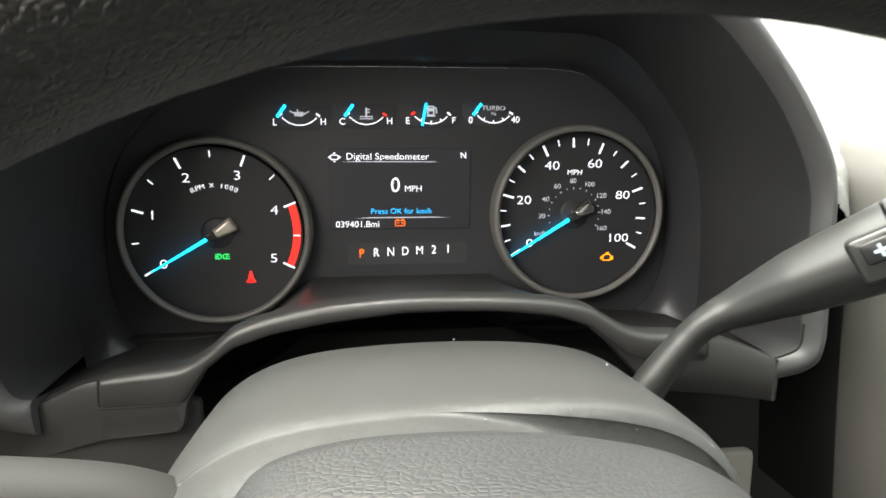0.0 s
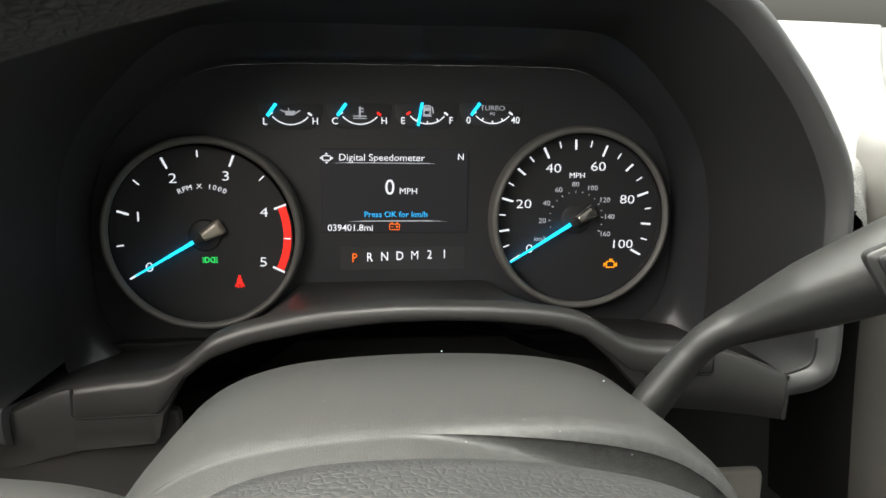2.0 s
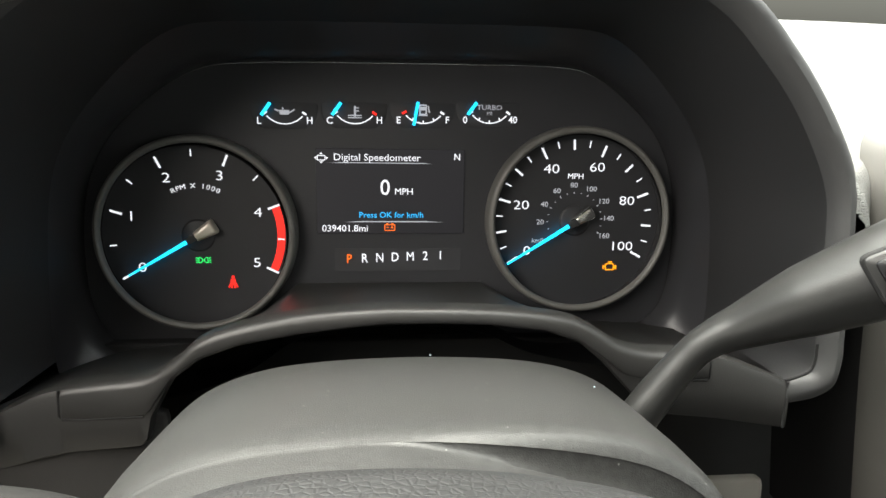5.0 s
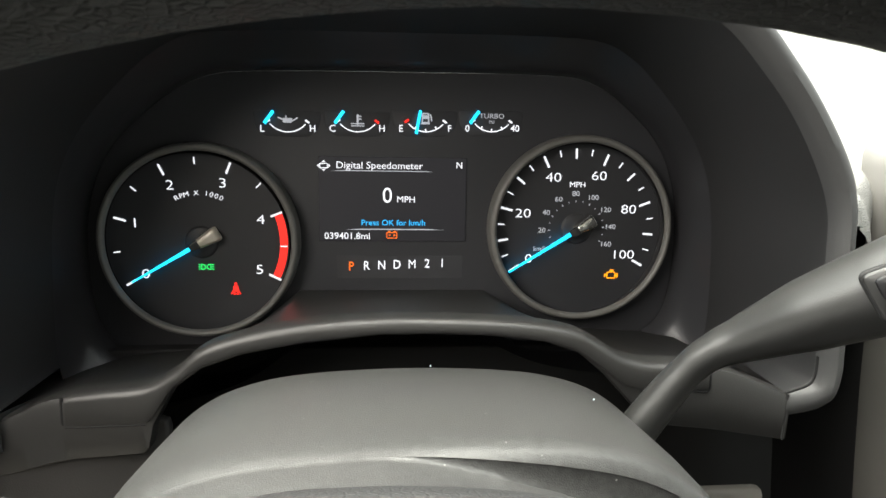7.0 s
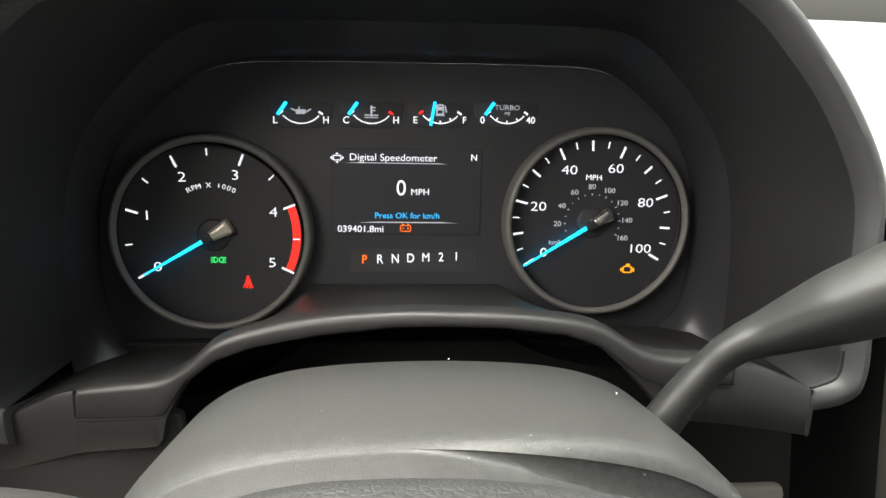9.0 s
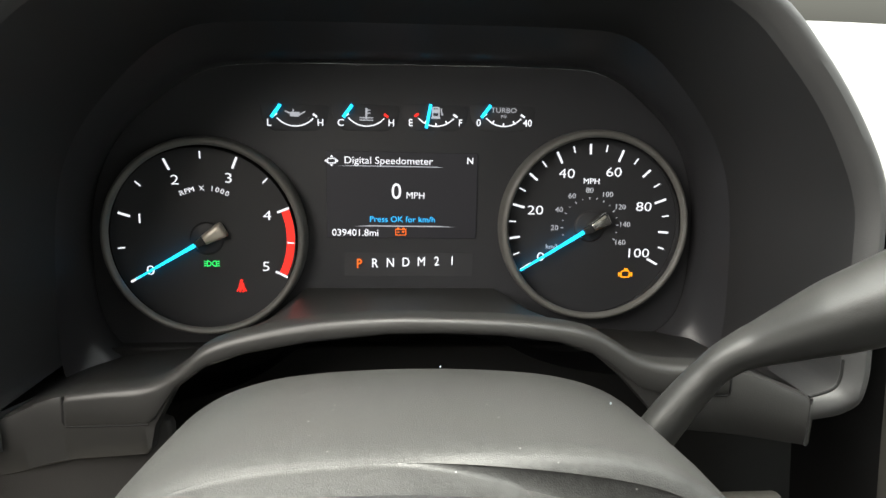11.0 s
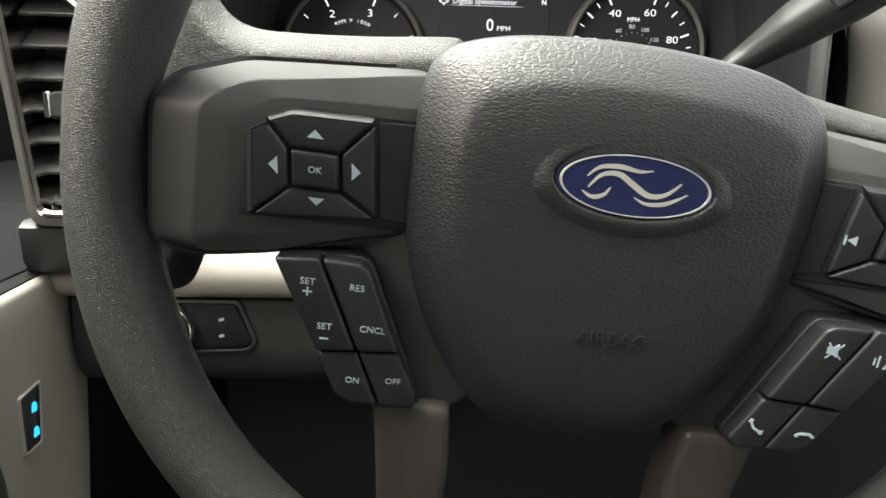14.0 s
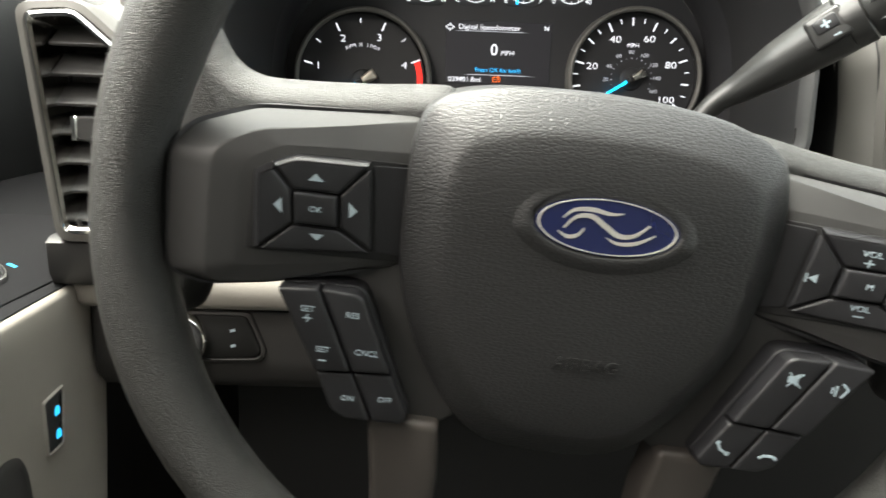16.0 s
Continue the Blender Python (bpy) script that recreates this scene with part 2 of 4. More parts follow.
def bars(polys, z, thick=0.0002):
    """Flat marks: several 2D outlines, each a thin plate at z."""
    bm = bmesh.new()
    for poly in polys:
        lo, hi = [bm.verts.new((x, y, z)) for x, y in poly], [bm.verts.new((x, y, z + thick)) for x, y in poly]
        bm.faces.new(hi)
        for i in range(len(poly)):
            j = (i + 1) % len(poly)
            bm.faces.new((lo[i], lo[j], hi[j], hi[i]))
    return bm


def stroke(x0, y0, x1, y1, w):
    d = Vector((x1 - x0, y1 - y0)).normalized() * w / 2
    return [(x0 - d.y, y0 + d.x), (x0 + d.y, y0 - d.x), (x1 + d.y, y1 - d.x), (x1 - d.y, y1 + d.x)]


def polar(cx, cy, r, a):
    return cx + r * math.cos(radians(a)), cy + r * math.sin(radians(a))


def text(name, s, size, material, parent, x, y, z, label="", turn=0.0, wide=1.0, bold=0.0, thick=0.0001):
    """Lettering in the local XY plane, centred on x, y; size is the height of a capital."""
    cu = bpy.data.curves.new(name, "FONT")
    cu.body, cu.size, cu.align_x, cu.align_y = s, size / 0.70, "CENTER", "CENTER"
    cu.extrude, cu.offset, cu.resolution_u = thick, (0.0 if "M" in s else 0.35 * bold), 3
    tmp = new("lettering", cu)
    me = bpy.data.meshes.new_from_object(tmp.evaluated_get(bpy.context.evaluated_depsgraph_get()))
    bpy.data.objects.remove(tmp)
    me.name = name
    me.materials.clear()
    me.materials.append(material)
    ob = new(name, me)
    ob.parent = parent
    ob.matrix_basis = pose(x, y, z, 0, 0, turn) @ Matrix.Diagonal((wide, 1, 1, 1))
    if label:
        ob["label"] = label
    return ob


FACE = pose(0, 0, 0, 90, 0, 0)  # local XY becomes the cluster's x, z; local Z points at the driver


# ---- the instrument cluster ----
cluster = thing("instrument_cluster", "black instrument cluster with two round lit gauges and a screen", "instrument cluster", G @ FACE)

# mask plate behind everything, in the cluster's face coordinates (x, height, towards the driver)
OUT_BACK = [(-0.192, -0.120), (-0.188, 0.000), (-0.172, 0.036), (-0.122, 0.076), (-0.08, 0.080), (0.09, 0.082), (0.130, 0.080), (0.176, 0.042), (0.193, 0.004), (0.196, -0.100), (0.165, -0.110), (0.09, -0.100), (0.05, -0.078), (-0.05, -0.078), (-0.09, -0.110), (-0.15, -0.125)]
RECESS = [(-0.1885, -0.086), (-0.190, -0.008)] + OUT_BACK[2:8] + [(0.1915, -0.002), (0.1890, -0.074), (0.164, -0.094)] + OUT_BACK[11:15] + [(-0.150, -0.110)]
part("face_plate", slab(rounded(RECESS, 0.040, 6), -0.004, 0.0, 0.0004), MASK, cluster)
front = rounded([(x * 1.028 if abs(x) > 0.1 else x, y + (0.018 if y > 0.05 else 0.006 if y > 0.03 else 0)) for x, y in OUT_BACK], 0.045, 6)
back = rounded(RECESS, 0.045, 6)
part("housing_wall", rings([[(x, y, 0.0) for x, y in back]] + [[(a[0] + (b[0] - a[0]) * f, a[1] + (b[1] - a[1]) * f, z) for a, b in zip(back, front)] for f, z in ((0.04, 0.006), (0.12, 0.0115), (0.32, 0.0165), (0.66, 0.0235), (1.0, 0.034))]), WALL, cluster, "satin black surround")


def gauge(name, label, cx, cy, ring_x, ring_y):
    g = part(name, disc(cx, cy, 0.0585, 0.0012), DIAL, cluster, label)
    part("cone", hoop(cx, cy, [(0.0580, 0.0010), (0.0572, 0.0016), (0.0568, 0.0040), (0.0563, 0.0080), (0.0559, 0.0104)], 96), GLOSS, g, "smoked black cone")
    part("ring", hoop(ring_x, ring_y, [(0.0558, 0.0100), (0.0561, 0.0116), (0.0568, 0.0127), (0.0577, 0.0132), (0.0587, 0.0131), (0.0596, 0.0124), (0.0603, 0.0110), (0.0607, 0.0085), (0.0609, 0.0)], 96), RING, g, "satin grey ring")
    return g


Z = 0.0016
TX, TY = -0.1205, -0.0268
tach = gauge("tachometer", "black tachometer dial numbered 0 to 5", TX, TY, -0.1192, -0.0252)
ticks, small = [], []
for i in range(6):
    a = 210.7 - 47.4 * i
    r1 = 0.0540 if i < 4 else 0.0548
    ticks.append(stroke(*polar(TX, TY, 0.0466, a), *polar(TX, TY, r1, a), 0.0013))
for i in range(5):
    a = 187.0 - 47.4 * i
    small.append(stroke(*polar(TX, TY, 0.0492, a), *polar(TX, TY, 0.0535, a), 0.0008))
for mark in ticks + small:
    part("tick_mark", bars([mark], Z), WHITE, tach)
part("red_band", hoop(TX, TY, [(0.0490, Z - 0.0002), (0.0490, Z), (0.0538, Z), (0.0538, Z - 0.0002)], 24, arc=(-25.2, 20.2)), RED, tach, "lit red band from 4 to 5")
for i, r in enumerate((0.0400, 0.0410, 0.0396, 0.0400, 0.0400, 0.0400)):
    x, y = polar(TX, TY, r, 210.7 - 47.4 * i)
    text("numeral", "012345"[i], 0.0060, WHITE, tach, x, y, Z, wide=1.3, bold=-0.00022)
for i, ch in enumerate("RPM X 1000"):
    a = 90 + 26.0 - 5.75 * i
    if ch != " ":
        text("letter", ch, 0.0031, WHITE, tach, *polar(TX, TY, 0.0310, a), Z, turn=a - 90, wide=1.1, bold=-0.0001)

SX, SY = 0.1215, -0.0168
speedo = gauge("speedometer", "black speedometer dial numbered 0 to 100", SX, SY, 0.1224, -0.0160)
marks = []
for i in range(21):
    a = 213.0 - 12.05 * i
    r0, w = (0.0450, 0.0014) if i % 4 == 0 else ((0.0462, 0.0013) if i % 2 == 0 else (0.0485, 0.0008))
    marks.append(stroke(*polar(SX, SY, r0, a), *polar(SX, SY, 0.0528, a), w))
for mark in marks:
    part("tick_mark", bars([mark], Z), WHITE, speedo)
for i in range(6):
    x, y = polar(SX, SY, 0.0375, 213.0 - 48.2 * i)
    text("numeral", str(20 * i), 0.0059, WHITE, speedo, x, y, Z, wide=1.3, bold=-0.00022)
inner = []
for i in range(17):
    a = 213.0 - 241.0 * (10 * i / 160.9)
    if i % 2 == 0:
        inner.append(stroke(*polar(SX, SY, 0.0176, a), *polar(SX, SY, 0.0190, a), 0.0006))
        if 2 <= i:
            text("small_numeral", str(10 * i), 0.0033, DIMWHITE, speedo, *polar(SX, SY, 0.0232, a), Z, wide=1.1)
    else:
        inner.append(stroke(*polar(SX, SY, 0.0178, a), *polar(SX, SY, 0.0188, a), 0.0005))
for mark in inner:
    part("small_tick_mark", bars([mark], Z), DIMWHITE, speedo)
text("unit_text", "MPH", 0.0035, WHITE, speedo, SX - 0.0005, SY + 0.0290, Z, wide=1.1, bold=0.0001)
text("unit_text", "km/h", 0.0031, DIMWHITE, speedo, SX - 0.024, SY - 0.0135, Z)


def needle(dial, cx, cy, a, tip, cap_mat):
    part("needle", bars([[polar(cx, cy, 0.005, a - 15), polar(cx, cy, 0.005, a + 15), polar(cx, cy, tip, a + 0.6), polar(cx, cy, tip, a - 0.6)]], 0.0062, 0.0006), CYAN, dial, "glowing blue needle")
    ux, uy = math.cos(radians(a)), math.sin(radians(a))
    def along(pts):
        return [(cx + ux * u - uy * w, cy + uy * u + ux * w) for u, w in pts]

    part("hub", hoop(cx, cy, [(0.0, 0.0026), (0.0090, 0.0026), (0.0100, 0.0020), (0.0103, 0.0012)], 40), DIAL, dial)
    part("needle_cap", layers(along([(0.0020, 0.0030), (0.0020, -0.0030), (-0.0132, -0.0052), (-0.0132, 0.0052)]), [(0.0, 0.0025), (0.0, 0.0060), (0.0004, 0.0078), (0.0012, 0.0090), (0.0021, 0.0094)], 0.0024), cap_mat, dial, "chromed needle cap")
    part("needle_clip", slab(rounded(along([(0.0060, 0.0022), (0.0060, -0.0022), (-0.0002, -0.0026), (-0.0002, 0.0026)]), 0.0008), 0.0066, 0.0097, 0.0004), GLOSS, dial, "smoked black clip")


needle(tach, TX + 0.0003, TY, 210.6, 0.0485, CAP)
needle(speedo, SX, SY, 212.0, 0.0535, CHROME)


# screen in the middle
screen = part("display_screen", box(-0.0470, 0.0475, -0.0258, 0.0285, -0.001, 0.0010, 0.0004), SCREEN, cluster, "lit colour display screen", smooth=False)
text("title_text", "Digital Speedometer", 0.0043, WHITE, screen, -0.0085, 0.0228, Z, wide=1.08)
text("compass_letter", "N", 0.0040, WHITE, screen, 0.0425, 0.0236, Z, bold=0.0001)
text("speed_digit", "0", 0.0098, WHITE, screen, -0.0035, 0.0036, Z, wide=0.95, bold=0.0001)
text("unit_text", "MPH", 0.0040, WHITE, screen, 0.0085, 0.0014, Z, wide=1.05, bold=0.0001)
text("hint_text", "Press OK for km/h", 0.0036, SKYBLUE, screen, 0.0005, -0.0137, Z, wide=1.05, bold=0.00005)
text("odometer_text", "039401.8mi", 0.0042, WHITE, screen, -0.0290, -0.0224, Z, wide=1.04, bold=0.00005)
part("rule", bars([[(-0.040, 0.0193), (0.026, 0.0193), (0.021, 0.0198), (-0.030, 0.0198)]], Z, 0.0001), DIMWHITE, screen, "thin lit rule")
part("rule", bars([[(-0.030, -0.0182), (0.034, -0.0182), (0.022, -0.0175), (-0.020, -0.0175)]], Z, 0.0001), DIMWHITE, screen, "thin lit rule")
arrowset = []
for dx, dy in ((1, 0), (-1, 0), (0, 1), (0, -1)):
    ox, oy = -0.0435 + dx * 0.0030, 0.0224 + dy * 0.0022
    arrowset.append([(ox + dx * 0.0013, oy + dy * 0.0013), (ox - dy * 0.0011, oy + dx * 0.0011), (ox + dy * 0.0011, oy - dx * 0.0011)])
ax, ay = -0.0435, 0.0224
for a, b in (((-0.0022, -0.0014), (0.0022, -0.0014)), ((-0.0022, 0.0014), (0.0022, 0.0014)), ((-0.0024, -0.0014), (-0.0024, 0.0014)), ((0.0024, -0.0014), (0.0024, 0.0014))):
    arrowset.append(stroke(ax + a[0], ay + a[1], ax + b[0], ay + b[1], 0.0006))
part("menu_arrows_icon", bars(arrowset, Z), WHITE, screen)


def frame_marks(x0, x1, y0, y1, w):
    return [stroke(x0, y0, x1, y0, w), stroke(x1, y0, x1, y1, w), stroke(x1, y1, x0, y1, w), stroke(x0, y1, x0, y0, w)]


bx, by = -0.0005, -0.0216
part("battery_icon", bars(frame_marks(bx - 0.0032, bx + 0.0032, by - 0.0019, by + 0.0017, 0.0005) + [stroke(bx - 0.0024, by + 0.0024, bx - 0.001, by + 0.0024, 0.0008), stroke(bx + 0.001, by + 0.0024, bx + 0.0024, by + 0.0024, 0.0008), stroke(bx - 0.0022, by, bx - 0.0008, by, 0.0005), stroke(bx + 0.0008, by, bx + 0.0022, by, 0.0005), stroke(bx + 0.0015, by - 0.0007, bx + 0.0015, by + 0.0007, 0.0005)], Z), ORANGE, screen, "orange battery warning icon")

# gear letters
gears = part("gear_indicator", box(-0.036, 0.046, -0.0505, -0.0355, -0.001, 0.00015, 0.0001), MASK, cluster, "row of lit gear letters", smooth=False)
for i, ch in enumerate("PRNDM21"):
    text("gear_letter", ch, 0.0058 if ch != "1" else 0.0056, ORANGE if ch == "P" else WHITE, gears, -0.0267 + i * 0.00987, -0.0424 + i * 0.00036, Z - 0.0004, wide=0.85, bold=0.0001, label="lit orange letter" if ch == "P" else "")

# the four small gauges
for gx, lo, hi in ((-0.0652, "L", "H"), (-0.0222, "C", "H"), (0.0205, "E", "F"), (0.0627, "0", "40")):
    gz = 0.0475 + 0.0225 * (gx + 0.065) * 0.9
    win = rounded([(gx - 0.0215, gz + 0.0085), (gx + 0.0205, gz + 0.0085), (gx + 0.0190, gz - 0.0020), (gx + 0.0130, gz - 0.0075), (gx - 0.0140, gz - 0.0075), (gx - 0.0200, gz - 0.0020)], 0.003)
    sg = part("small_gauge", slab(win, -0.001, 0.0004, 0.0003), MASK, cluster, {"L": "oil pressure gauge", "C": "coolant temperature gauge", "E": "fuel gauge", "0": "turbo pressure gauge"}[lo])
    text("letter", lo, 0.0042, WHITE, sg, gx - 0.0156, gz - 0.0030, Z, bold=0.0001)
    text("letter", hi, 0.0042, WHITE, sg, gx + 0.0152, gz - 0.0025, Z, bold=0.0001, wide=0.95)
    ac = gz + 0.0100
    arcs = []
    arcs.append([polar(gx, ac, 0.0143, 222 + 6.0 * i) for i in range(17)] + [polar(gx, ac, 0.0150, 318 - 6.0 * i) for i in range(17)])
    ends = [(214, WHITE), (326, WHITE)]
    if lo == "C":
        ends = [(214, WHITE), (326, RED)]
    if lo == "E":
        ends = [(214, RED), (326, WHITE)]
    hot = [stroke(*polar(gx, ac, 0.0130, a), *polar(gx, ac, 0.0160, a), 0.0014) for a, c in ends if c is RED]
    arcs += [stroke(*polar(gx, ac, 0.0130, a), *polar(gx, ac, 0.0160, a), 0.0012) for a, c in ends if c is WHITE]
    if lo in "E0":
        arcs += [stroke(*polar(gx, ac, 0.0128, a), *polar(gx, ac, 0.0150, a), 0.0008) for a in (242, 270, 298)]
    part("scale", bars(arcs, Z), WHITE, sg, "lit white scale")
    if hot:
        part("red_mark", bars(hot, Z), RED, sg)
    if lo == "E":
        part("needle", bars([stroke(gx - 0.0060, gz - 0.0060, gx - 0.0034, gz + 0.0085, 0.0018)], 0.0024, 0.0003), CYAN, sg, "glowing blue needle")
    else:
        part("needle", bars([stroke(gx - 0.0140, gz + 0.0004, gx - 0.0085, gz + 0.0080, 0.0020)], 0.0024, 0.0003), CYAN, sg, "glowing blue needle")
    ic = []
    if lo == "L":
        ic = [[(gx - 0.0030, gz + 0.0010), (gx + 0.0024, gz + 0.0010), (gx + 0.0030, gz + 0.0038), (gx - 0.0030, gz + 0.0038)], stroke(gx + 0.0025, gz + 0.002, gx + 0.0062, gz + 0.0042, 0.0008), stroke(gx - 0.006, gz + 0.0042, gx - 0.003, gz + 0.003, 0.0008), stroke(gx - 0.001, gz + 0.0040, gx - 0.001, gz + 0.0054, 0.0008)]
    elif lo == "C":
        ic = [stroke(gx, gz - 0.0004, gx, gz + 0.0062, 0.0012), stroke(gx, gz + 0.0050, gx + 0.0025, gz + 0.0050, 0.0007), stroke(gx, gz + 0.0032, gx + 0.0025, gz + 0.0032, 0.0007), stroke(gx - 0.0042, gz + 0.0004, gx + 0.0042, gz + 0.0004, 0.0007), stroke(gx - 0.0042, gz - 0.0010, gx + 0.0042, gz - 0.0010, 0.0006)]
    elif lo == "E":
        ic = frame_marks(gx - 0.0022, gx + 0.0018, gz + 0.0010, gz + 0.0066, 0.0009) + [stroke(gx - 0.003, gz + 0.0004, gx + 0.0026, gz + 0.0004, 0.0009), stroke(gx - 0.002, gz + 0.0045, gx + 0.0018, gz + 0.0045, 0.0022), stroke(gx + 0.0030, gz + 0.0062, gx + 0.0038, gz + 0.0020, 0.0008)]
    if ic:
        part("icon", bars(ic, Z), DIMWHITE, sg)
    if lo == "0":
        text("small_text", "TURBO", 0.0030, DIMWHITE, sg, gx, gz + 0.0050, Z, wide=1.15)
        text("small_text", "PSI", 0.0020, DIMWHITE, sg, gx, gz + 0.0013, Z)

# warning lamps

def lamp(name, polys, material, dial, label):
    part(name, bars(polys, Z), material, dial, label)


lx, ly = -0.1178, -0.0425
lens = [(0.0028, 0.0017), (0.0013, 0.0014), (0.0005, 0.0006), (0.0005, -0.0006), (0.0013, -0.0014), (0.0028, -0.0017), (0.0028, 0.0017)]
side = [stroke(lx + k * p[0], ly + p[1], lx + k * q[0], ly + q[1], 0.0005) for k in (1, -1) for p, q in zip(lens, lens[1:])]
lamp("side_light_icon", side + [stroke(lx + k * 0.0034, ly + d, lx + k * 0.0047, ly + d * 1.3, 0.0005) for k in (1, -1) for d in (-0.0012, 0.0, 0.0012)], GREEN, tach, "green side light icon")
lx, ly = -0.1000, -0.0570
lamp("seat_belt_icon", [[(lx + 0.8 * (x - lx), ly + 0.85 * (y - ly)) for x, y in q] for q in [rounded([(lx - 0.0011, ly + 0.0030), (lx + 0.0011, ly + 0.0030), (lx + 0.0011, ly + 0.0052), (lx - 0.0011, ly + 0.0052)], 0.001), [(lx - 0.0022, ly - 0.0020), (lx + 0.0022, ly - 0.0020), (lx + 0.0018, ly + 0.0026), (lx - 0.0018, ly + 0.0026)], stroke(lx - 0.0036, ly - 0.0040, lx - 0.0022, ly - 0.0010, 0.0008), stroke(lx + 0.0036, ly - 0.0040, lx + 0.0022, ly - 0.0010, 0.0008), stroke(lx - 0.0012, ly - 0.0044, lx - 0.0012, ly - 0.0024, 0.0014), stroke(lx + 0.0012, ly - 0.0044, lx + 0.0012, ly - 0.0024, 0.0014)] ], RED, tach, "red seat belt warning icon")
lx, ly = 0.1475, -0.0480
lamp("engine_icon", [[(lx + 0.84 * (x - lx), ly + 0.84 * (y - ly)) for x, y in q] for q in [stroke(lx - 0.0036, ly - 0.0026, lx + 0.0030, ly - 0.0026, 0.0008), stroke(lx - 0.0036, ly - 0.0026, lx - 0.0036, ly + 0.0018, 0.0008), stroke(lx - 0.0036, ly + 0.0018, lx - 0.0016, ly + 0.0024, 0.0008), stroke(lx - 0.0016, ly + 0.0024, lx + 0.0018, ly + 0.0024, 0.0008), stroke(lx + 0.0018, ly + 0.0024, lx + 0.0032, ly + 0.0010, 0.0008), stroke(lx + 0.0032, ly + 0.0010, lx + 0.0030, ly - 0.0026, 0.0008), stroke(lx - 0.0014, ly + 0.0038, lx + 0.0016, ly + 0.0038, 0.0009), stroke(lx, ly + 0.0024, lx, ly + 0.0038, 0.0009), stroke(lx - 0.0054, ly - 0.0018, lx - 0.0054, ly + 0.0010, 0.0009), stroke(lx - 0.0054, ly, lx - 0.0036, ly, 0.0009), stroke(lx + 0.0048, ly - 0.0022, lx + 0.0048, ly + 0.0012, 0.0010), stroke(lx + 0.0032, ly - 0.0008, lx + 0.0048, ly - 0.0008, 0.0010)] ], AMBER, speedo, "amber engine warning icon")


# ---- the dashboard round it ----
dash = thing("dashboard", "black and grey grained truck dashboard with hooded binnacle", "dashboard")


def strand(pts, per=5):
    """A rounded line through 2D points, with a fixed number of steps from each to the next."""
    p, out = [Vector(q) for q in pts], []
    for i in range(len(p) - 1):
        z, a, b, c = p[max(i - 1, 0)], p[i], p[i + 1], p[min(i + 2, len(p) - 1)]
        for k in range(per):
            t = k / per
            out.append(0.5 * ((2 * a) + (b - z) * t + (2 * z - 5 * a + 4 * b - c) * t * t + (3 * a - z - 3 * b + c) * t ** 3))
    return out + [p[-1]]


def to_edge(q, poly, c=(0.003, -0.012)):
    """Where the line from c through q leaves an outline."""
    d, best = Vector((q[0] - c[0], q[1] - c[1])), 0.0
    for i in range(len(poly)):
        (ax, ay), (ex, ey) = poly[i - 1], (poly[i][0] - poly[i - 1][0], poly[i][1] - poly[i - 1][1])
        den = d.x * ey - d.y * ex
        if abs(den) > 1e-12:
            t = ((ax - c[0]) * ey - (ay - c[1]) * ex) / den
            u = ((ax - c[0]) * d.y - (ay - c[1]) * d.x) / den
            if t > best and -1e-6 <= u <= 1 + 1e-6:
                best = t
    return Vector((c[0] + d.x * best, c[1] + d.y * best))


# the hood's mouth: inner edge of its rolled lip and its outer edge, from foot to foot
LIP_IN = strand([(-0.1905, -0.0945), (-0.195, -0.0940), (-0.200, -0.0910), (-0.2045, -0.080), (-0.2035, -0.055), (-0.1985, -0.022), (-0.1995, -0.005), (-0.1962, 0.015), (-0.1882, 0.0315), (-0.1728, 0.0560), (-0.158, 0.0720), (-0.136, 0.0890), (-0.100, 0.1050), (-0.050, 0.1125), (0.002, 0.1140),
                 (0.055, 0.1130), (0.104, 0.1060), (0.138, 0.0905), (0.160, 0.0700), (0.1765, 0.0500), (0.1895, 0.0280), (0.1965, 0.0100), (0.1982, -0.008), (0.1986, -0.030), (0.1988, -0.050), (0.1992, -0.0590), (0.1990, -0.0680), (0.1958, -0.0732), (0.1850, -0.0768)])
LIP_OUT = strand([(-0.1895, -0.1120), (-0.198, -0.1105), (-0.209, -0.1050), (-0.2175, -0.088), (-0.2140, -0.055), (-0.2076, -0.022), (-0.2066, 0.0005), (-0.2037, 0.0147), (-0.1975, 0.0310), (-0.1822, 0.0560), (-0.166, 0.0745), (-0.143, 0.0960), (-0.104, 0.1160), (-0.052, 0.1245), (0.002, 0.1260),
                  (0.057, 0.1250), (0.110, 0.1165), (0.1500, 0.0980), (0.1722, 0.0760), (0.1898, 0.0530), (0.2035, 0.0295), (0.2076, 0.0140), (0.2092, -0.006), (0.2100, -0.032), (0.2104, -0.055), (0.2106, -0.0680), (0.2075, -0.0798), (0.1996, -0.0858), (0.1850, -0.0884)])
TUN = [to_edge(p, front) for p in LIP_IN]


def lip_depth(p):
    """The mouth's plane; the left foot falls back to the trim."""
    f = min(1.0, max(0.0, (-0.022 - p.y) / 0.062)) if p.x < 0 else 0.0
    return -0.139 + 0.031 * f * f * (3 - 2 * f)


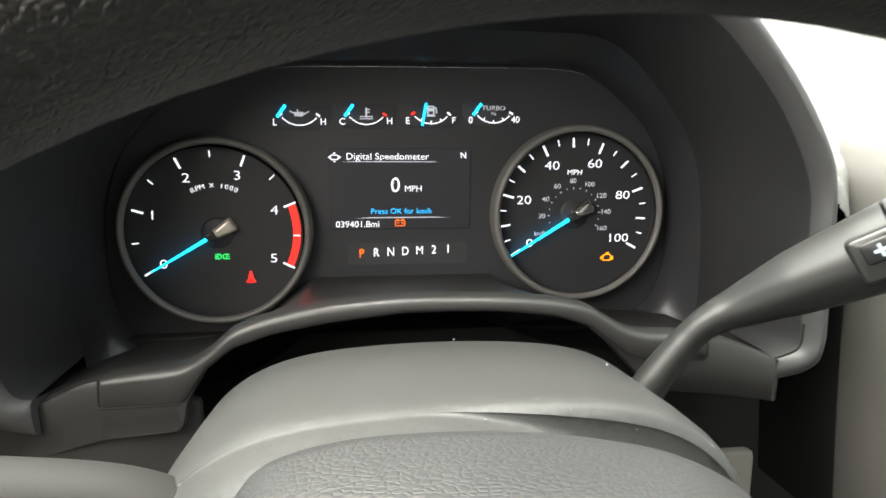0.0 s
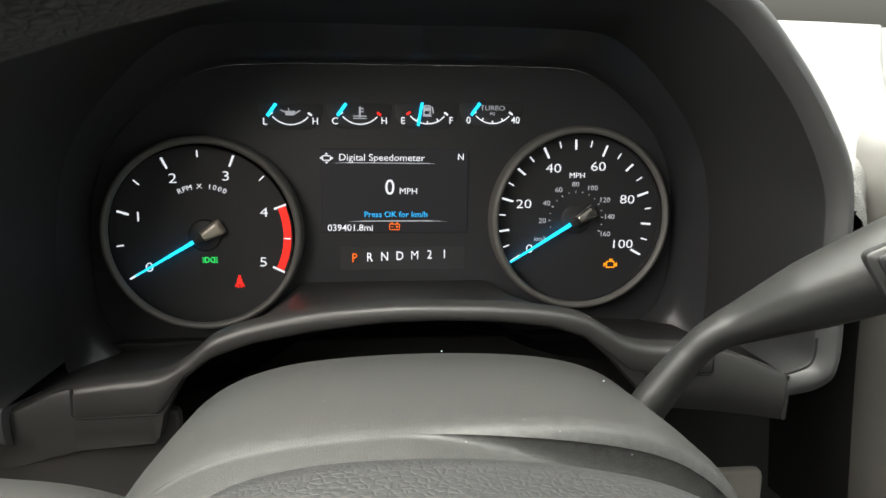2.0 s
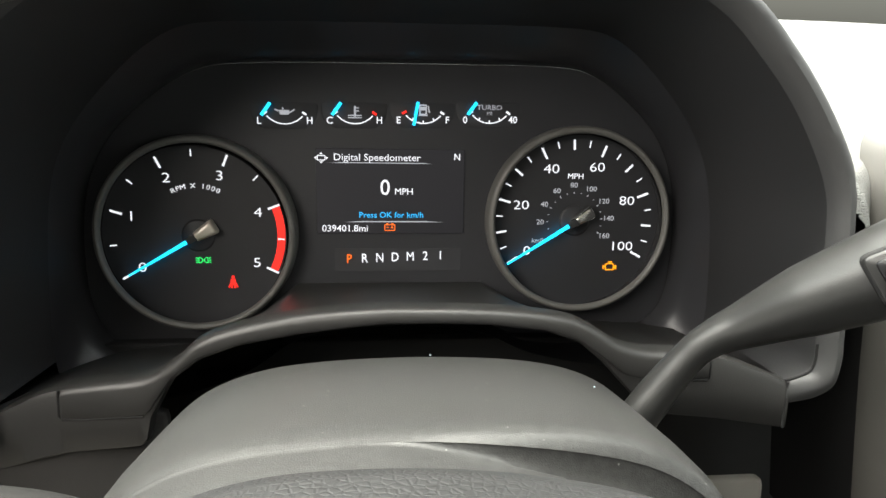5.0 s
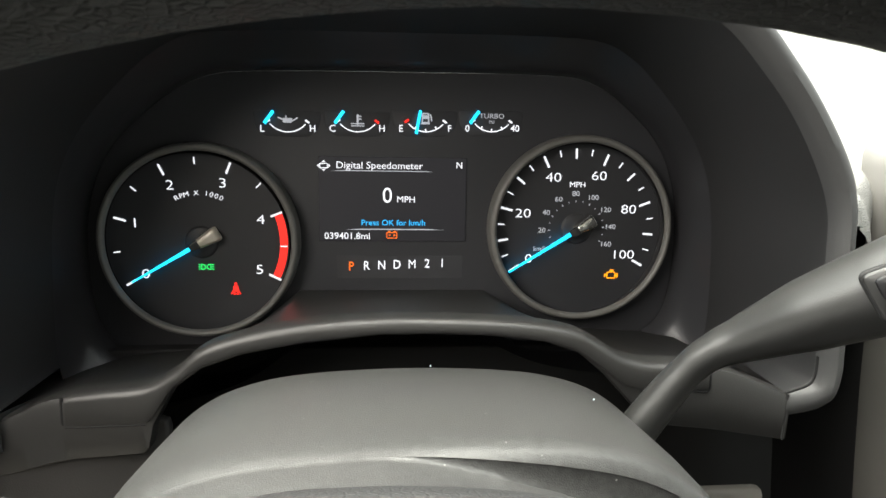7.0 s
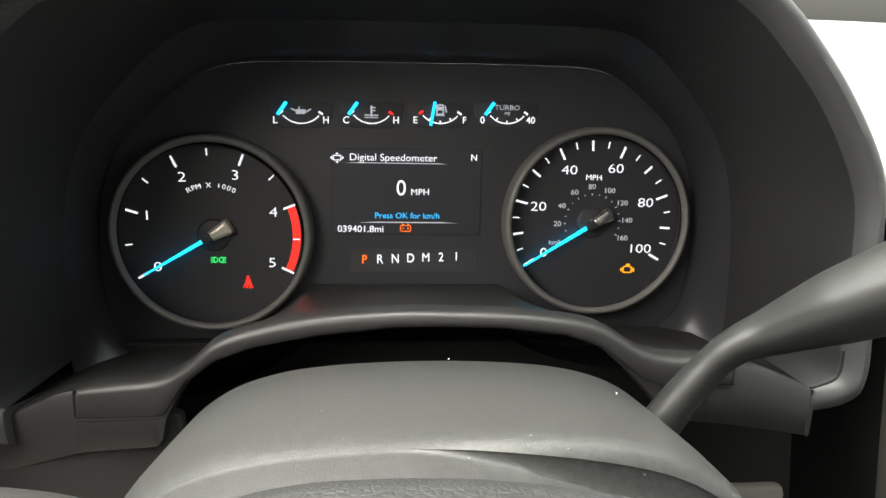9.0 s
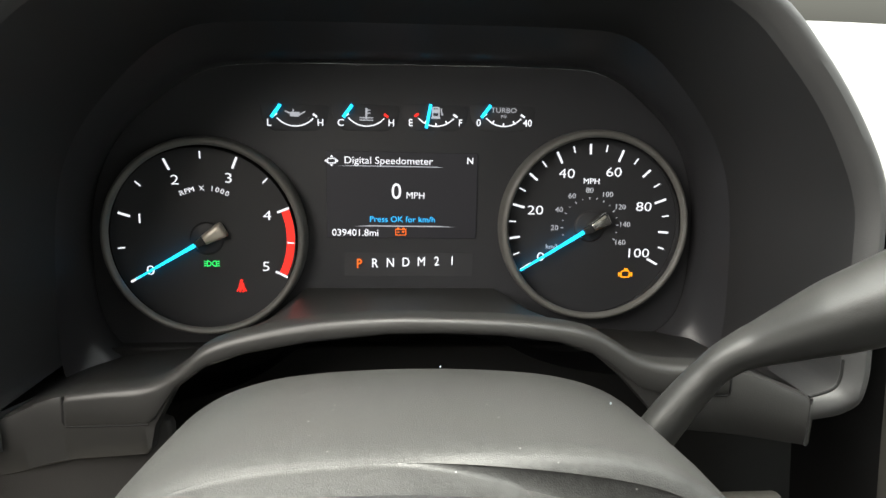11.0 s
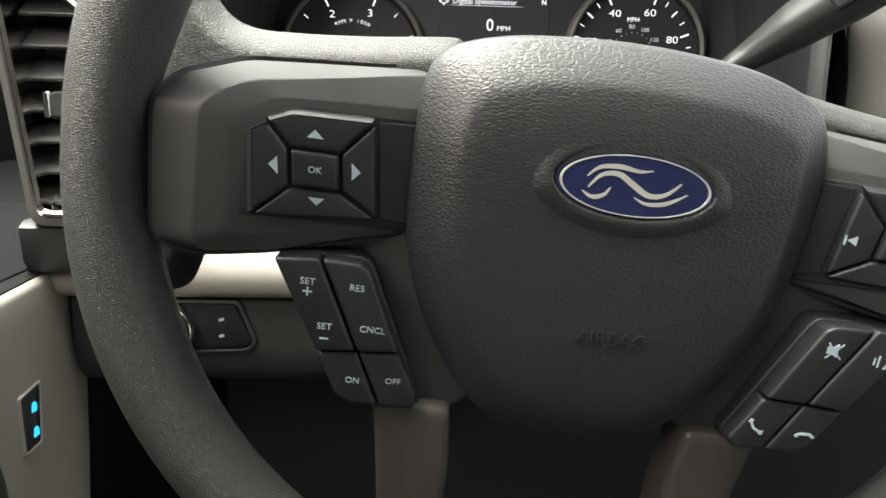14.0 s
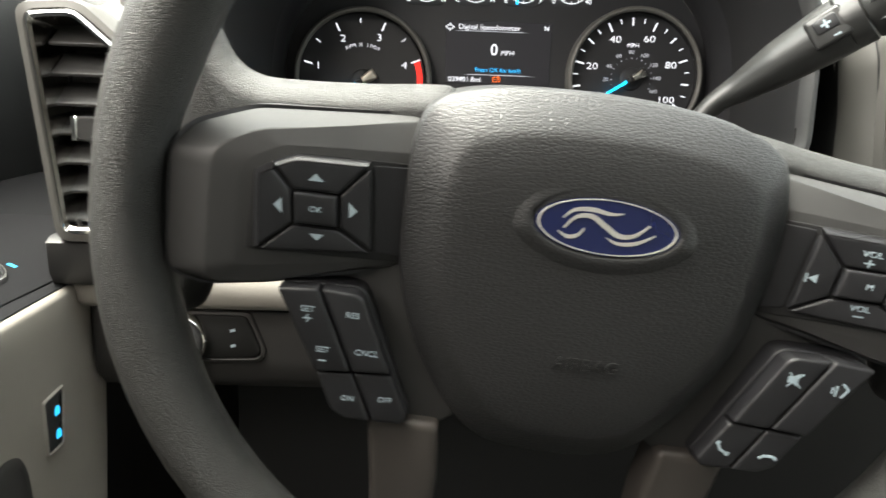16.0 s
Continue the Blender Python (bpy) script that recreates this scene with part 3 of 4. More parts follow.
LIP_Y = [lip_depth(p) for p in LIP_IN]
skin = [[(p.x, -0.0335, p.y) for p in TUN]]
for f in (0.12, 0.4, 0.7, 0.9, 1.0):
    skin.append([(a.x + (b.x - a.x) * f, -0.0335 + (y + 0.002 + 0.0335) * f, a.y + (b.y - a.y) * f) for a, b, y in zip(TUN, LIP_IN, LIP_Y)])
for f, dy in ((0.07, -0.0018), (0.22, -0.0052), (0.42, -0.0072), (0.62, -0.0070), (0.82, -0.0048), (0.95, -0.0018), (1.0, 0.001)):
    skin.append([(a.x + (b.x - a.x) * f, y + dy * min(1.0, 0.2 + min(k, len(LIP_IN) - 1 - k) / 12), a.y + (b.y - a.y) * f) for k, (a, b, y) in enumerate(zip(LIP_IN, LIP_OUT, LIP_Y))])
for k, dy in ((0.010, 0.020), (0.012, 0.026), (0.0125, 0.10), (0.013, 0.20)):
    row = []
    for a, b, y in zip(LIP_IN, LIP_OUT, LIP_Y):
        n = (b - a).normalized()
        row.append((b.x + n.x * k, y + dy, b.y + n.y * k))
    skin.append(row)
part("hood_lining", rings(skin[:6], False), HOOD_SHADED, dash, "inside of the hood, darkened as shade")
hood_mesh = rings(skin[5:], False)
hood_mesh.verts.ensure_lookup_table()
for col in (0, len(TUN) - 1):
    hood_mesh.faces.new([hood_mesh.verts[r * len(TUN) + col] for r in range(len(skin) - 5)])
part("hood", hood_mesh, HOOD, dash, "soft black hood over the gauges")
foot = [p for p in LIP_IN if p.x > 0.18 and p.y < -0.058]
part("seam", tube([(p.x, -0.1385, p.y) for p in foot], 0.0007, 8), VOID, dash)

# trim under the cluster, arched over the steering column
TOP = [(-0.232, -0.1160), (-0.208, -0.1055), (-0.192, -0.0990), (-0.178, -0.0925), (-0.170, -0.0885), (-0.159, -0.0855), (-0.141, -0.083), (-0.119, -0.080), (-0.105, -0.072), (-0.092, -0.061), (-0.073, -0.054), (-0.044, -0.048), (-0.008, -0.0445), (0.018, -0.044), (0.044, -0.0443), (0.069, -0.046), (0.085, -0.049), (0.096, -0.0545), (0.106, -0.0605), (0.118, -0.0635), (0.135, -0.064), (0.156, -0.066), (0.1866, -0.0772)]
BOT = [(-0.230, -0.136), (-0.190, -0.127), (-0.157, -0.118), (-0.1195, -0.114), (-0.1165, -0.100), (-0.106, -0.081), (-0.092, -0.070), (-0.073, -0.063), (-0.044, -0.057), (-0.008, -0.0522), (0.018, -0.0512), (0.044, -0.0515), (0.070, -0.054), (0.086, -0.059), (0.099, -0.070), (0.110, -0.082), (0.121, -0.094), (0.151, -0.096), (0.189, -0.101), (0.215, -0.103)]


def at(table, x):
    for (a, u), (b, v) in zip(table, table[1:]):
        if x <= b:
            return u + (v - u) * max(0.0, (x - a)) / (b - a)
    return table[-1][1]


SHELF = [(-0.230, -0.112), (-0.160, -0.098), (-0.100, -0.093), (-0.060, -0.0585), (0.060, -0.0585), (0.100, -0.0835), (0.160, -0.088), (0.215, -0.088)]
rows = []
line_top = smooth_line([(x, 0, z) for x, z in TOP], 170)
for p in line_top:
    x, t = p.x, p.z
    b = at(BOT, x)
    y = -0.1217 - 0.0983 * x
    s = at(SHELF, x)
    rows.append([(x, 0.004, s), (x, -0.03, s + 0.15 * (t - s)), (x, y + 0.030, s + 0.80 * (t - s) - 0.0004), (x, y + 0.010, t - 0.0002), (x, y + 0.004, t), (x, y + 0.0012, t - 0.0008), (x, y, t - 0.0032),
                 (x, y, t + 0.5 * (b - t)), (x, y + 0.0005, b + 0.0012), (x, y + 0.0016, b), (x, y + 0.010, b), (x, y + 0.014, b + 0.001)])
part("cluster_trim", rings(rows, False, True, True), TRIM, dash, "charcoal trim arched over the column")

# black sheet laid in as shade behind the arch and in the body below
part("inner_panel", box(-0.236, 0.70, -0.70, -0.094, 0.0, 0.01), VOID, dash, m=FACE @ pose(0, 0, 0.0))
part("knee_top", box(-0.236, -0.112, -0.22, -0.100, 0.0, 0.006, 0.002), TAUPE_SHADED, dash, "taupe panel under the trim, darkened as shade", m=FACE @ pose(0, 0, 0.0955))
# a separate lid along the trim's upper edge, with a dark joint round it
SEAM = [(-0.1600, -0.1008), (-0.1195, -0.0985), (-0.1165, -0.0962), (-0.106, -0.0806), (-0.092, -0.0698), (-0.073, -0.0628), (-0.044, -0.0568), (-0.008, -0.0520), (0.018, -0.0510), (0.044, -0.0513), (0.070, -0.0538), (0.086, -0.0588), (0.096, -0.0660), (0.108, -0.0752), (0.115, -0.0766), (0.150, -0.0766)]
rows = []
for p in [q for q in line_top if -0.1590 < q.x < 0.1478]:
    x, t = p.x, p.z
    y, b = -0.1217 - 0.0983 * x, at(SEAM, x) + 0.0005
    near = min(x + 0.1590, 0.1478 - x)
    r = 0.0024 * (1 - math.sqrt(max(0.0, 1 - (1 - min(near / 0.0024, 1.0)) ** 2)))
    t, b = t + 0.0006 - r, b + r
    rows.append([(x, y + 0.012, t), (x, y + 0.0034, t), (x, y + 0.0008, t - 0.0007), (x, y - 0.0008, t - 0.0024), (x, y - 0.0012, t - 0.0042), (x, y - 0.0012, b + 0.0016), (x, y - 0.0007, b + 0.0005), (x, y + 0.0010, b), (x, y + 0.006, b)])
part("trim_lid", rings(rows, False, True, True), TRIM, dash, "charcoal lid arched over the column")
for run in (((-0.1596, -0.0862), (-0.1598, -0.0990), (-0.1585, -0.1008), (-0.1500, -0.1006), (-0.1195, -0.0986)), ((0.1482, -0.0672), (0.1484, -0.0755), (0.1470, -0.0768), (0.1150, -0.0768)), ((0.1856, -0.0772), (0.1850, -0.1000))):
    part("seam", tube([(x, -0.1217 - 0.0983 * x + 0.0004, z) for x, z in run], 0.0008, 8), VOID, dash)
# panel low behind the column
part("column_panel", box(0.09, 0.2065, -0.30, -0.150, 0.0, 0.006, 0.002), PANEL, dash, "taupe panel beside the column", m=FACE @ pose(0, 0, 0.0940))

# ---- steering column shroud ----
shroud = thing("column_shroud", "dusty charcoal plastic steering column shroud", "column shroud")
XC = 0.007
HALF = [(0.0, 0.0), (0.020, 0.0004), (0.040, 0.0016), (0.058, 0.0040), (0.074, 0.0088), (0.087, 0.0163), (0.097, 0.0262), (0.104, 0.039), (0.107, 0.055), (0.107, 0.080), (0.104, 0.115), (0.090, 0.140)]


def section(y, top, wide, step=0.0, k=1.0):
    """A cross-section of the shroud; step sinks it on the passenger's side only."""
    pts = [(XC - 0.002 - x * wide, y, top - k * d) for x, d in reversed(HALF)] + [(XC - 0.002 + x * wide, y, top - k * d) for x, d in HALF[1:]]
    out = []
    for p in smooth_line(pts, 90):
        f = min(1.0, max(0.0, (p.x + 0.012) / 0.080))
        out.append((p.x - 0.25 * step * f * (1 if p.x > 0.05 else 0), p.y, p.z - step * f * f * (3 - 2 * f)))
    return out


secs = [section(-0.120, -0.120, 0.94), section(-0.138, -0.075, 0.98), section(-0.1455, -0.0605, 1.0), section(-0.148, -0.0582, 1.005), section(-0.152, -0.0570, 1.01), section(-0.172, -0.0562, 1.025), section(-0.200, -0.0548, 1.035), section(-0.220, -0.0540, 1.03), section(-0.2275, -0.0542, 1.02), section(-0.2300, -0.0546, 1.015, 0.0012), section(-0.2318, -0.0550, 1.01, 0.0035)]
part("upper_shell", rings(secs, False), SHROUD, shroud)
secs = [section(-0.2316, -0.0550, 1.01, 0.0034), section(-0.2322, -0.0552, 1.005, 0.0090), section(-0.2340, -0.0554, 1.0, 0.0120), section(-0.246, -0.0556, 0.97, 0.0105), section(-0.260, -0.0575, 0.92, 0.0085), section(-0.270, -0.0630, 0.84, 0.006), section(-0.275, -0.0740, 0.76, 0.002), section(-0.277, -0.100, 0.5, 0.0, 0.6)]
part("front_collar", rings(secs, False), SHROUD, shroud)
for x, y, z in ((-0.0795, -0.189, -0.0702), (0.014, -0.150, -0.0568), (0.076, -0.180, -0.0607), (0.039, -0.195, -0.0572)):
    bm = bmesh.new()
    bmesh.ops.create_icosphere(bm, subdivisions=1, radius=0.00045, matrix=Matrix.Translation((x, y, z)))
    part("dust_speck", bm, PRINT, shroud)

# ---- gear lever on the column ----
lever = thing("gear_lever", "black column gear lever with plus and minus button", "gear lever")
SPINE = [(0.092, -0.155, -0.106), (0.108, -0.162, -0.0745), (0.1195, -0.1685, -0.0535), (0.1272, -0.1735, -0.0437), (0.137, -0.180, -0.0360), (0.151, -0.194, -0.0231), (0.168, -0.211, -0.0082), (0.1745, -0.2175, -0.0022)]
WIDE = (0.0090, 0.0080, 0.0067, 0.0073, 0.0096, 0.0136, 0.0162, 0.0167)


def lever_tube(pts, radii, n):
    line = smooth_line(pts, n)
    table = [(-p[1], r) for p, r in zip(pts, radii)]
    return tube(line, [at(table, -p.y) for p in line], 28)


part("stem", lever_tube(SPINE, WIDE, 60), LEVER, lever)
A, B = Vector((0.1745, -0.2175, -0.0022)), Vector((0.232, -0.268, 0.045))
D = (B - A).normalized()
part("button_collar", tube([A, A + 0.0006 * D, A + 0.010 * D, A + 0.0106 * D], [0.0162, 0.0168, 0.0170, 0.0164], 28), LEVER, lever)
part("grip", tube([A + (0.011 + k) * D for k in (0, 0.001, 0.016, 0.017)], [0.0160, 0.0168, 0.0170, 0.0163], 28), LEVER, lever)
part("end_knob", tube([A + (0.0285 + k) * D for k in (0, 0.001, 0.026, 0.034, 0.037)], [0.0160, 0.0168, 0.0168, 0.0140, 0.004], 28), LEVER, lever)
# the flat plus and minus button faces the driver
ACROSS = D.cross(Vector((0, -1, 0.40))).normalized()
OUT = ACROSS.cross(D).normalized()
if OUT.y > 0:
    OUT, ACROSS = -OUT, -ACROSS
UPW = OUT.cross(D).normalized()
C0 = A - 0.0072 * D + 0.0150 * OUT
MB = Matrix(((D.x, UPW.x, OUT.x, C0.x), (D.y, UPW.y, OUT.y, C0.y), (D.z, UPW.z, OUT.z, C0.z), (0, 0, 0, 1)))
part("button_frame", slab(rounded([(-0.0100, -0.0094), (0.0100, -0.0094), (0.0100, 0.0094), (-0.0100, 0.0094)], 0.003), -0.004, 0.0006, 0.0008), VOID, lever, m=MB)
key = part("shift_button", slab(rounded([(-0.0093, -0.0087), (0.0093, -0.0087), (0.0093, 0.0087), (-0.0093, 0.0087)], 0.0026), 0.0, 0.0013, 0.0012), LEVER, lever, m=MB)
part("raised_pad", slab(rounded([(-0.0060, -0.0022), (0.0064, -0.0022), (0.0064, 0.0062), (-0.0060, 0.0062)], 0.002), 0.0008, 0.0021, 0.0008), BUTTON, key)
part("plus_mark", bars([stroke(-0.0022, 0.0020, 0.0028, 0.0020, 0.0013), stroke(0.0003, -0.0005, 0.0003, 0.0045, 0.0013)], 0.0021), PRINT, key)
part("minus_mark", bars([stroke(0.0010, -0.0062, 0.0046, -0.0062, 0.0010)], 0.0013), PRINT, key)
for q in range(9):
    a = 2 * math.pi * q / 9
    off = 0.0164 * (math.cos(a) * OUT + math.sin(a) * UPW)
    part("grip_rib", tube([A + 0.0145 * D + off, A + 0.0165 * D + off * 1.04, A + 0.024 * D + off * 1.04, A + 0.026 * D + off], [0.0004, 0.0011, 0.0011, 0.0004], 8), LEVER, lever)

# ---- indicator stalk ----
stalk = thing("indicator_stalk", "black indicator stalk on the steering column", "stalk")
part("arm", tube(smooth_line([(-0.066, -0.226, -0.110), (-0.084, -0.230, -0.094), (-0.108, -0.232, -0.082), (-0.150, -0.235, -0.0745)], 22), [0.0125] * 6 + [0.0140] * 16, 24), STALK, stalk)
tip = part("tip", tube([(-0.150, -0.235, -0.0745), (-0.152, -0.2352, -0.0742), (-0.186, -0.238, -0.070), (-0.192, -0.2385, -0.0695)], [0.0125, 0.0150, 0.0142, 0.009], 24), STALK, stalk)
part("icon", bars([stroke(-0.006, 0.001, -0.001, 0.001, 0.0016), stroke(-0.006, -0.0022, -0.001, -0.0022, 0.0016), stroke(0.002, -0.003, 0.002, 0.003, 0.0018)], 0.0), PRINT, tip, "white printed marks", m=pose(-0.139, -0.2450, -0.0665, 48, 0, -4))

# ---- steering wheel ----
WU, WV, WN = Vector((0.99350, 0.01545, -0.11281)), Vector((0.11370, -0.08246, 0.99009)), Vector((0.00600, -0.99647, -0.08368))
MW = Matrix(((WU.x, WV.x, WN.x, 0.009), (WU.y, WV.y, WN.y, -0.345), (WU.z, WV.z, WN.z, -0.1108), (0, 0, 0, 1))) @ pose(0, 0, -0.007)
wheel = thing("steering_wheel", "black leather steering wheel with button pads and oval badge", "steering wheel", G @ MW)
tor = []
for i in range(120):
    a = 2 * math.pi * i / 120
    near = max(0.0, 1.0 - abs(math.sin(a) + 0.03) / 0.32)
    slim = 1.0 - 0.30 * near * near * (3 - 2 * near)
    mean = 0.1785 - (0.0045 if math.sin(a) > 0 else 0.0125) * math.sin(a)
    tor.append([((mean + 0.0150 * c) * math.cos(a), (mean + 0.0150 * c) * math.sin(a), 0.007 + 0.0165 * math.sin(b)) for b, c in ((b, math.cos(b) * (slim if math.cos(b) < 0 else 1.0)) for b in (2 * math.pi * j / 24 for j in range(24)))])
tor.append(tor[0])
part("rim", rings(tor), LEATHER, wheel)


def mm(pts, s=1):
    return [(s * x / 1000, y / 1000) for x, y in pts]


PADLINE = [(-70, 44.5), (-50, 51.5), (-25, 54.8), (0, 56.0), (25, 55.2), (50, 52.0), (70, 44.5), (77, 33), (79, 10), (77, -25), (68, -54), (54, -78), (38, -95), (18, -102), (-18, -102), (-38, -95), (-54, -78), (-68, -54), (-77, -25), (-79, 10), (-77, 33)]
ol = [(p.x, p.y) for p in smooth_line([(x / 1000, y / 1000, 0) for x, y in PADLINE], 120, True)]

prof = ((0.0110, -0.080), (0.0045, -0.0785), (0.0012, -0.074), (0.0, -0.068), (0.0, -0.036), (0.0, -0.0085), (0.0005, -0.0058), (0.0018, -0.0040), (0.0140, 0.0046), (0.0158, 0.0057), (0.0180, 0.0064), (0.024, 0.0074), (0.032, 0.0083), (0.042, 0.0091), (0.052, 0.0096))


def crown(x, y, w):
    """The cover rolls back towards its top edge."""
    return w - 0.0085 * max(0.0, (y - 0.006) / 0.049) ** 2


def drawn(d):
    c = 1 - d / 0.0785
    e = 1 - d / 0.0765
    return [(x * c, -0.025 + (y + 0.025) * e) for x, y in ol]


pad = part("airbag_cover", rings([[(x, y, crown(x, y, w)) for x, y in drawn(d)] for d, w in prof], True, False, True), VINYL, wheel, "pebbled black airbag cover")
dish = []
for d, z in ((-0.001, 0.0085), (0.0002, 0.0096), (0.0008, 0.0105), (0.0018, 0.0109), (0.0034, 0.0108), (0.0060, 0.0102), (0.0095, 0.0088)):
    dish.append([(0.0004 + (0.0286 + d) * math.cos(a), 0.0064 + (0.0112 + d) * math.sin(a), z - 0.0026 * max(0.0, math.sin(a) + 0.25)) for a in (2 * math.pi * i / 80 for i in range(80))])
part("badge_dish", rings(dish), VINYL, pad)
text("embossed_text", "AIRBAG", 0.0055, VINYL, pad, 0.004, -0.052, 0.0096, thick=0.0005)

for s in (-1, 1):
    sp = [(-188, 84), (-174, 72), (-164, 60), (-158.5, 50), (-152, 43.8), (-142, 41.4), (-118, 43.2), (-96, 45.6), (-76, 48.6), (-62, 50.0), (-62, -26), (-95, -27), (-126, -34), (-150, -37), (-157, -45), (-164, -66), (-186, -74), (-192, 0)]
    part("spoke", layers(mm(sp, -s), ((0.0150, -0.0500), (0.0095, -0.0490), (0.0050, -0.0455), (0.0014, -0.0400), (0.0, -0.0350), (0.0010, -0.0305), (0.0035, -0.0262), (0.0068, -0.0228), (0.0090, -0.0214), (0.0105, -0.0210)), 0.006), LEATHER, wheel)
    bz = [(-164.2, -32.5, 11), (-164.2, 14.2, 12), (-158.2, 22.9, 4), (-140.0, 30.2, -12), (-104, 33.3, -18), (-74, 35.8, -23), (-71, -26, -14), (-95, -29, -6), (-126, -35, 3), (-150, -37, 9)]
    bi = [(-149.0, -30.0, 17), (-148.6, 14.0, 17), (-145.0, 18.5, 14.5), (-134.2, 24.2, 9.0), (-104, 28.9, -3.0), (-74, 34.4, -18.5), (-71, -24.5, -12), (-95, -27.5, -3), (-125, -33.5, 8.0), (-147, -34.5, 14.5)]
    bf = [(-139, -26.0, 14.9), (-138.5, 9.5, 14.7), (-135, 14.5, 13.4), (-124, 19.8, 9.2), (-104, 20.3, 1.5), (-74, 21, -10.0), (-71, -22.5, -11.2), (-95, -24.4, -1.9), (-120, -26.0, 7.6), (-134, -27.0, 13.0)]
    bz, bi, bf = [[Vector((-s * x, y, z)) / 1000 for x, y, z in q] for q in (bz, bi, bf)]
    hems = [[p + Vector((0, 0, -0.012)) for p in bz], bz, [p.lerp(q, 0.02) + Vector((0, 0, 0.0006)) for p, q in zip(bz, bi)], [p.lerp(q, 0.90) for p, q in zip(bz, bi)], bi] + [[p.lerp(q, f) for p, q in zip(bi, bf)] for f in (0.08, 0.22, 0.6, 0.92, 1.0)]
    bezel = part("button_bezel", rings([rounded_loop(row, 0.005 if i < 5 else 0.003) for i, row in enumerate(hems)], True, False, True), BEZEL, wheel, "dark grey button surround")
    out = [Vector((p.x + 0.0014 * (1 if p.x > (0.115 if s > 0 else -0.115) else -1), p.y + (0.0014 if p.y > 0 else -0.0014), p.z)) for p in bz]
    part("gap", rings([rounded_loop(row, 0.005) for row in ([p + Vector((0, 0, -0.010)) for p in out], [p + Vector((0, 0, -0.0006)) for p in out], [p + Vector((0, 0, -0.0006)) for p in bz])], True), BUTTON, wheel)
    hole = rounded(mm([(-136, -21.5), (-135, 9), (-128, 13.5), (-119, 17.5), (-74, 18.5), (-74, -20)], -s), 0.002)
    part("button_recess", slab(hole, 0.003, 0.0077, 0.0003), VOID, bezel)
    def mk(pts, s):
        """Outline of a key, in millimetres: the key block leans outward towards its top."""
        return mm([(x - 0.10 * (y - 10), y) for x, y in pts], s)

    keys = {"up": [(-126.5, 12.0), (-119, 15.2), (-93.5, 15.8), (-104, 4.2), (-120.5, 4.2)], "left": [(-134, -19.5), (-133, 8.2), (-127.6, 11.2), (-121.3, 3.6), (-121.3, -8.8)], "right": [(-92.5, 15.0), (-92, -16.2), (-103.4, -8.8), (-103.4, 3.6)], "down": [(-133.2, -20.3), (-92.6, -17.2), (-104, -9.6), (-120.8, -9.6)], "blank": [(-91.4, 16.4), (-74, 17.2), (-74, -18.2), (-91.0, -17.0)], "ok": [(-120, 3.4), (-104.6, 3.4), (-104.6, -8.4), (-120, -8.4)]}
    for shape in ([(-127.8, 13.6), (-119.5, 17.0), (-92.6, 17.8), (-93.6, 15.9), (-119.1, 15.1), (-126.6, 12.0)], [(-135.8, -20.6), (-134.8, 9.3), (-128.4, 13.2), (-127.4, 11.4), (-132.8, 8.3), (-133.6, -19.0)]):
        flat_side = [(x, y, 0.0106 if i > 2 else 0.0079) for i, (x, y) in enumerate(mk(shape, -s))]
        part("key_bevel", rings([[(x, y, 0.004) for x, y, z in flat_side], flat_side], True, False, True), BUTTON, bezel)
    glyph = {"up": [(-114.8, 8.2), (-109.4, 8.2), (-112.1, 11.0)], "down": [(-114.8, -12.0), (-109.4, -12.0), (-112.1, -14.6)], "left": [(-124.6, 0.6), (-124.6, -5.4), (-127.6, -2.4)], "right": [(-100.2, 1.6), (-100.2, -4.4), (-97.2, -1.4)]}
    for k, shape in keys.items():
        b = part("button", soft(mk(shape, -s), 0.004, 0.0118 if k == "ok" else 0.0084 if k == "blank" else 0.0106, 0.0004 if k == "blank" else 0.0012, 0.0008), BUTTON, bezel, "black rubber button")
        if s > 0:
            continue
        if k == "blank":
            continue
        if k in glyph:
            part("arrow_mark", bars([mk(glyph[k], -s)], 0.0106), PRINT, b)
        else:
            text("button_text", "OK", 0.0022, PRINT, b, -0.1110, -0.0024, 0.0118)
    low = {"set": [(-123, -37), (-107, -35.5), (-90.5, -70.2), (-105, -71.5)], "res": [(-105.6, -35.5), (-92, -36), (-88.5, -38), (-74.5, -69.2), (-89.6, -70.2)], "on": [(-104.5, -72.6), (-90, -71.3), (-80, -92.5), (-91, -92.5), (-97, -89)], "off": [(-89, -71.3), (-74, -70.4), (-65, -88.5), (-67, -92.5), (-79, -92.5)]}
    holder = part("lower_button_pad", soft(mm([(-123.6, -36.2), (-92.0, -35.0), (-88.0, -37.0), (-64.2, -89), (-67, -93.4), (-91.5, -93.4), (-98, -89.8)], -s), -0.016, -0.0035, 0.0010, 0.003), BUTTON, wheel)
    part("spoke_panel", soft(mm([(-122, -28), (-70, -16), (-62, -60), (-42, -92), (-54, -99), (-88, -99)], -s), -0.022, -0.0095, 0.002, 0.004), BEZEL, wheel)
    for k, shape in low.items():
        part("button", soft(mm(shape, -s), -0.006, 0.0048 if k in ("set", "res") else 0.0036, 0.0014, 0.0012), BUTTON, holder, "black rubber button")
    if s < 0:
        for t, x, y, h in (("SET", -110.2, -44.4, 2.5), ("RES", -92.3, -45.0, 2.5), ("SET", -102.7, -61.3, 2.5), ("CNCL", -85.0, -60.8, 2.5)):
            text("button_text", t, h / 1000, PRINT, holder, x / 1000, y / 1000, 0.0049)
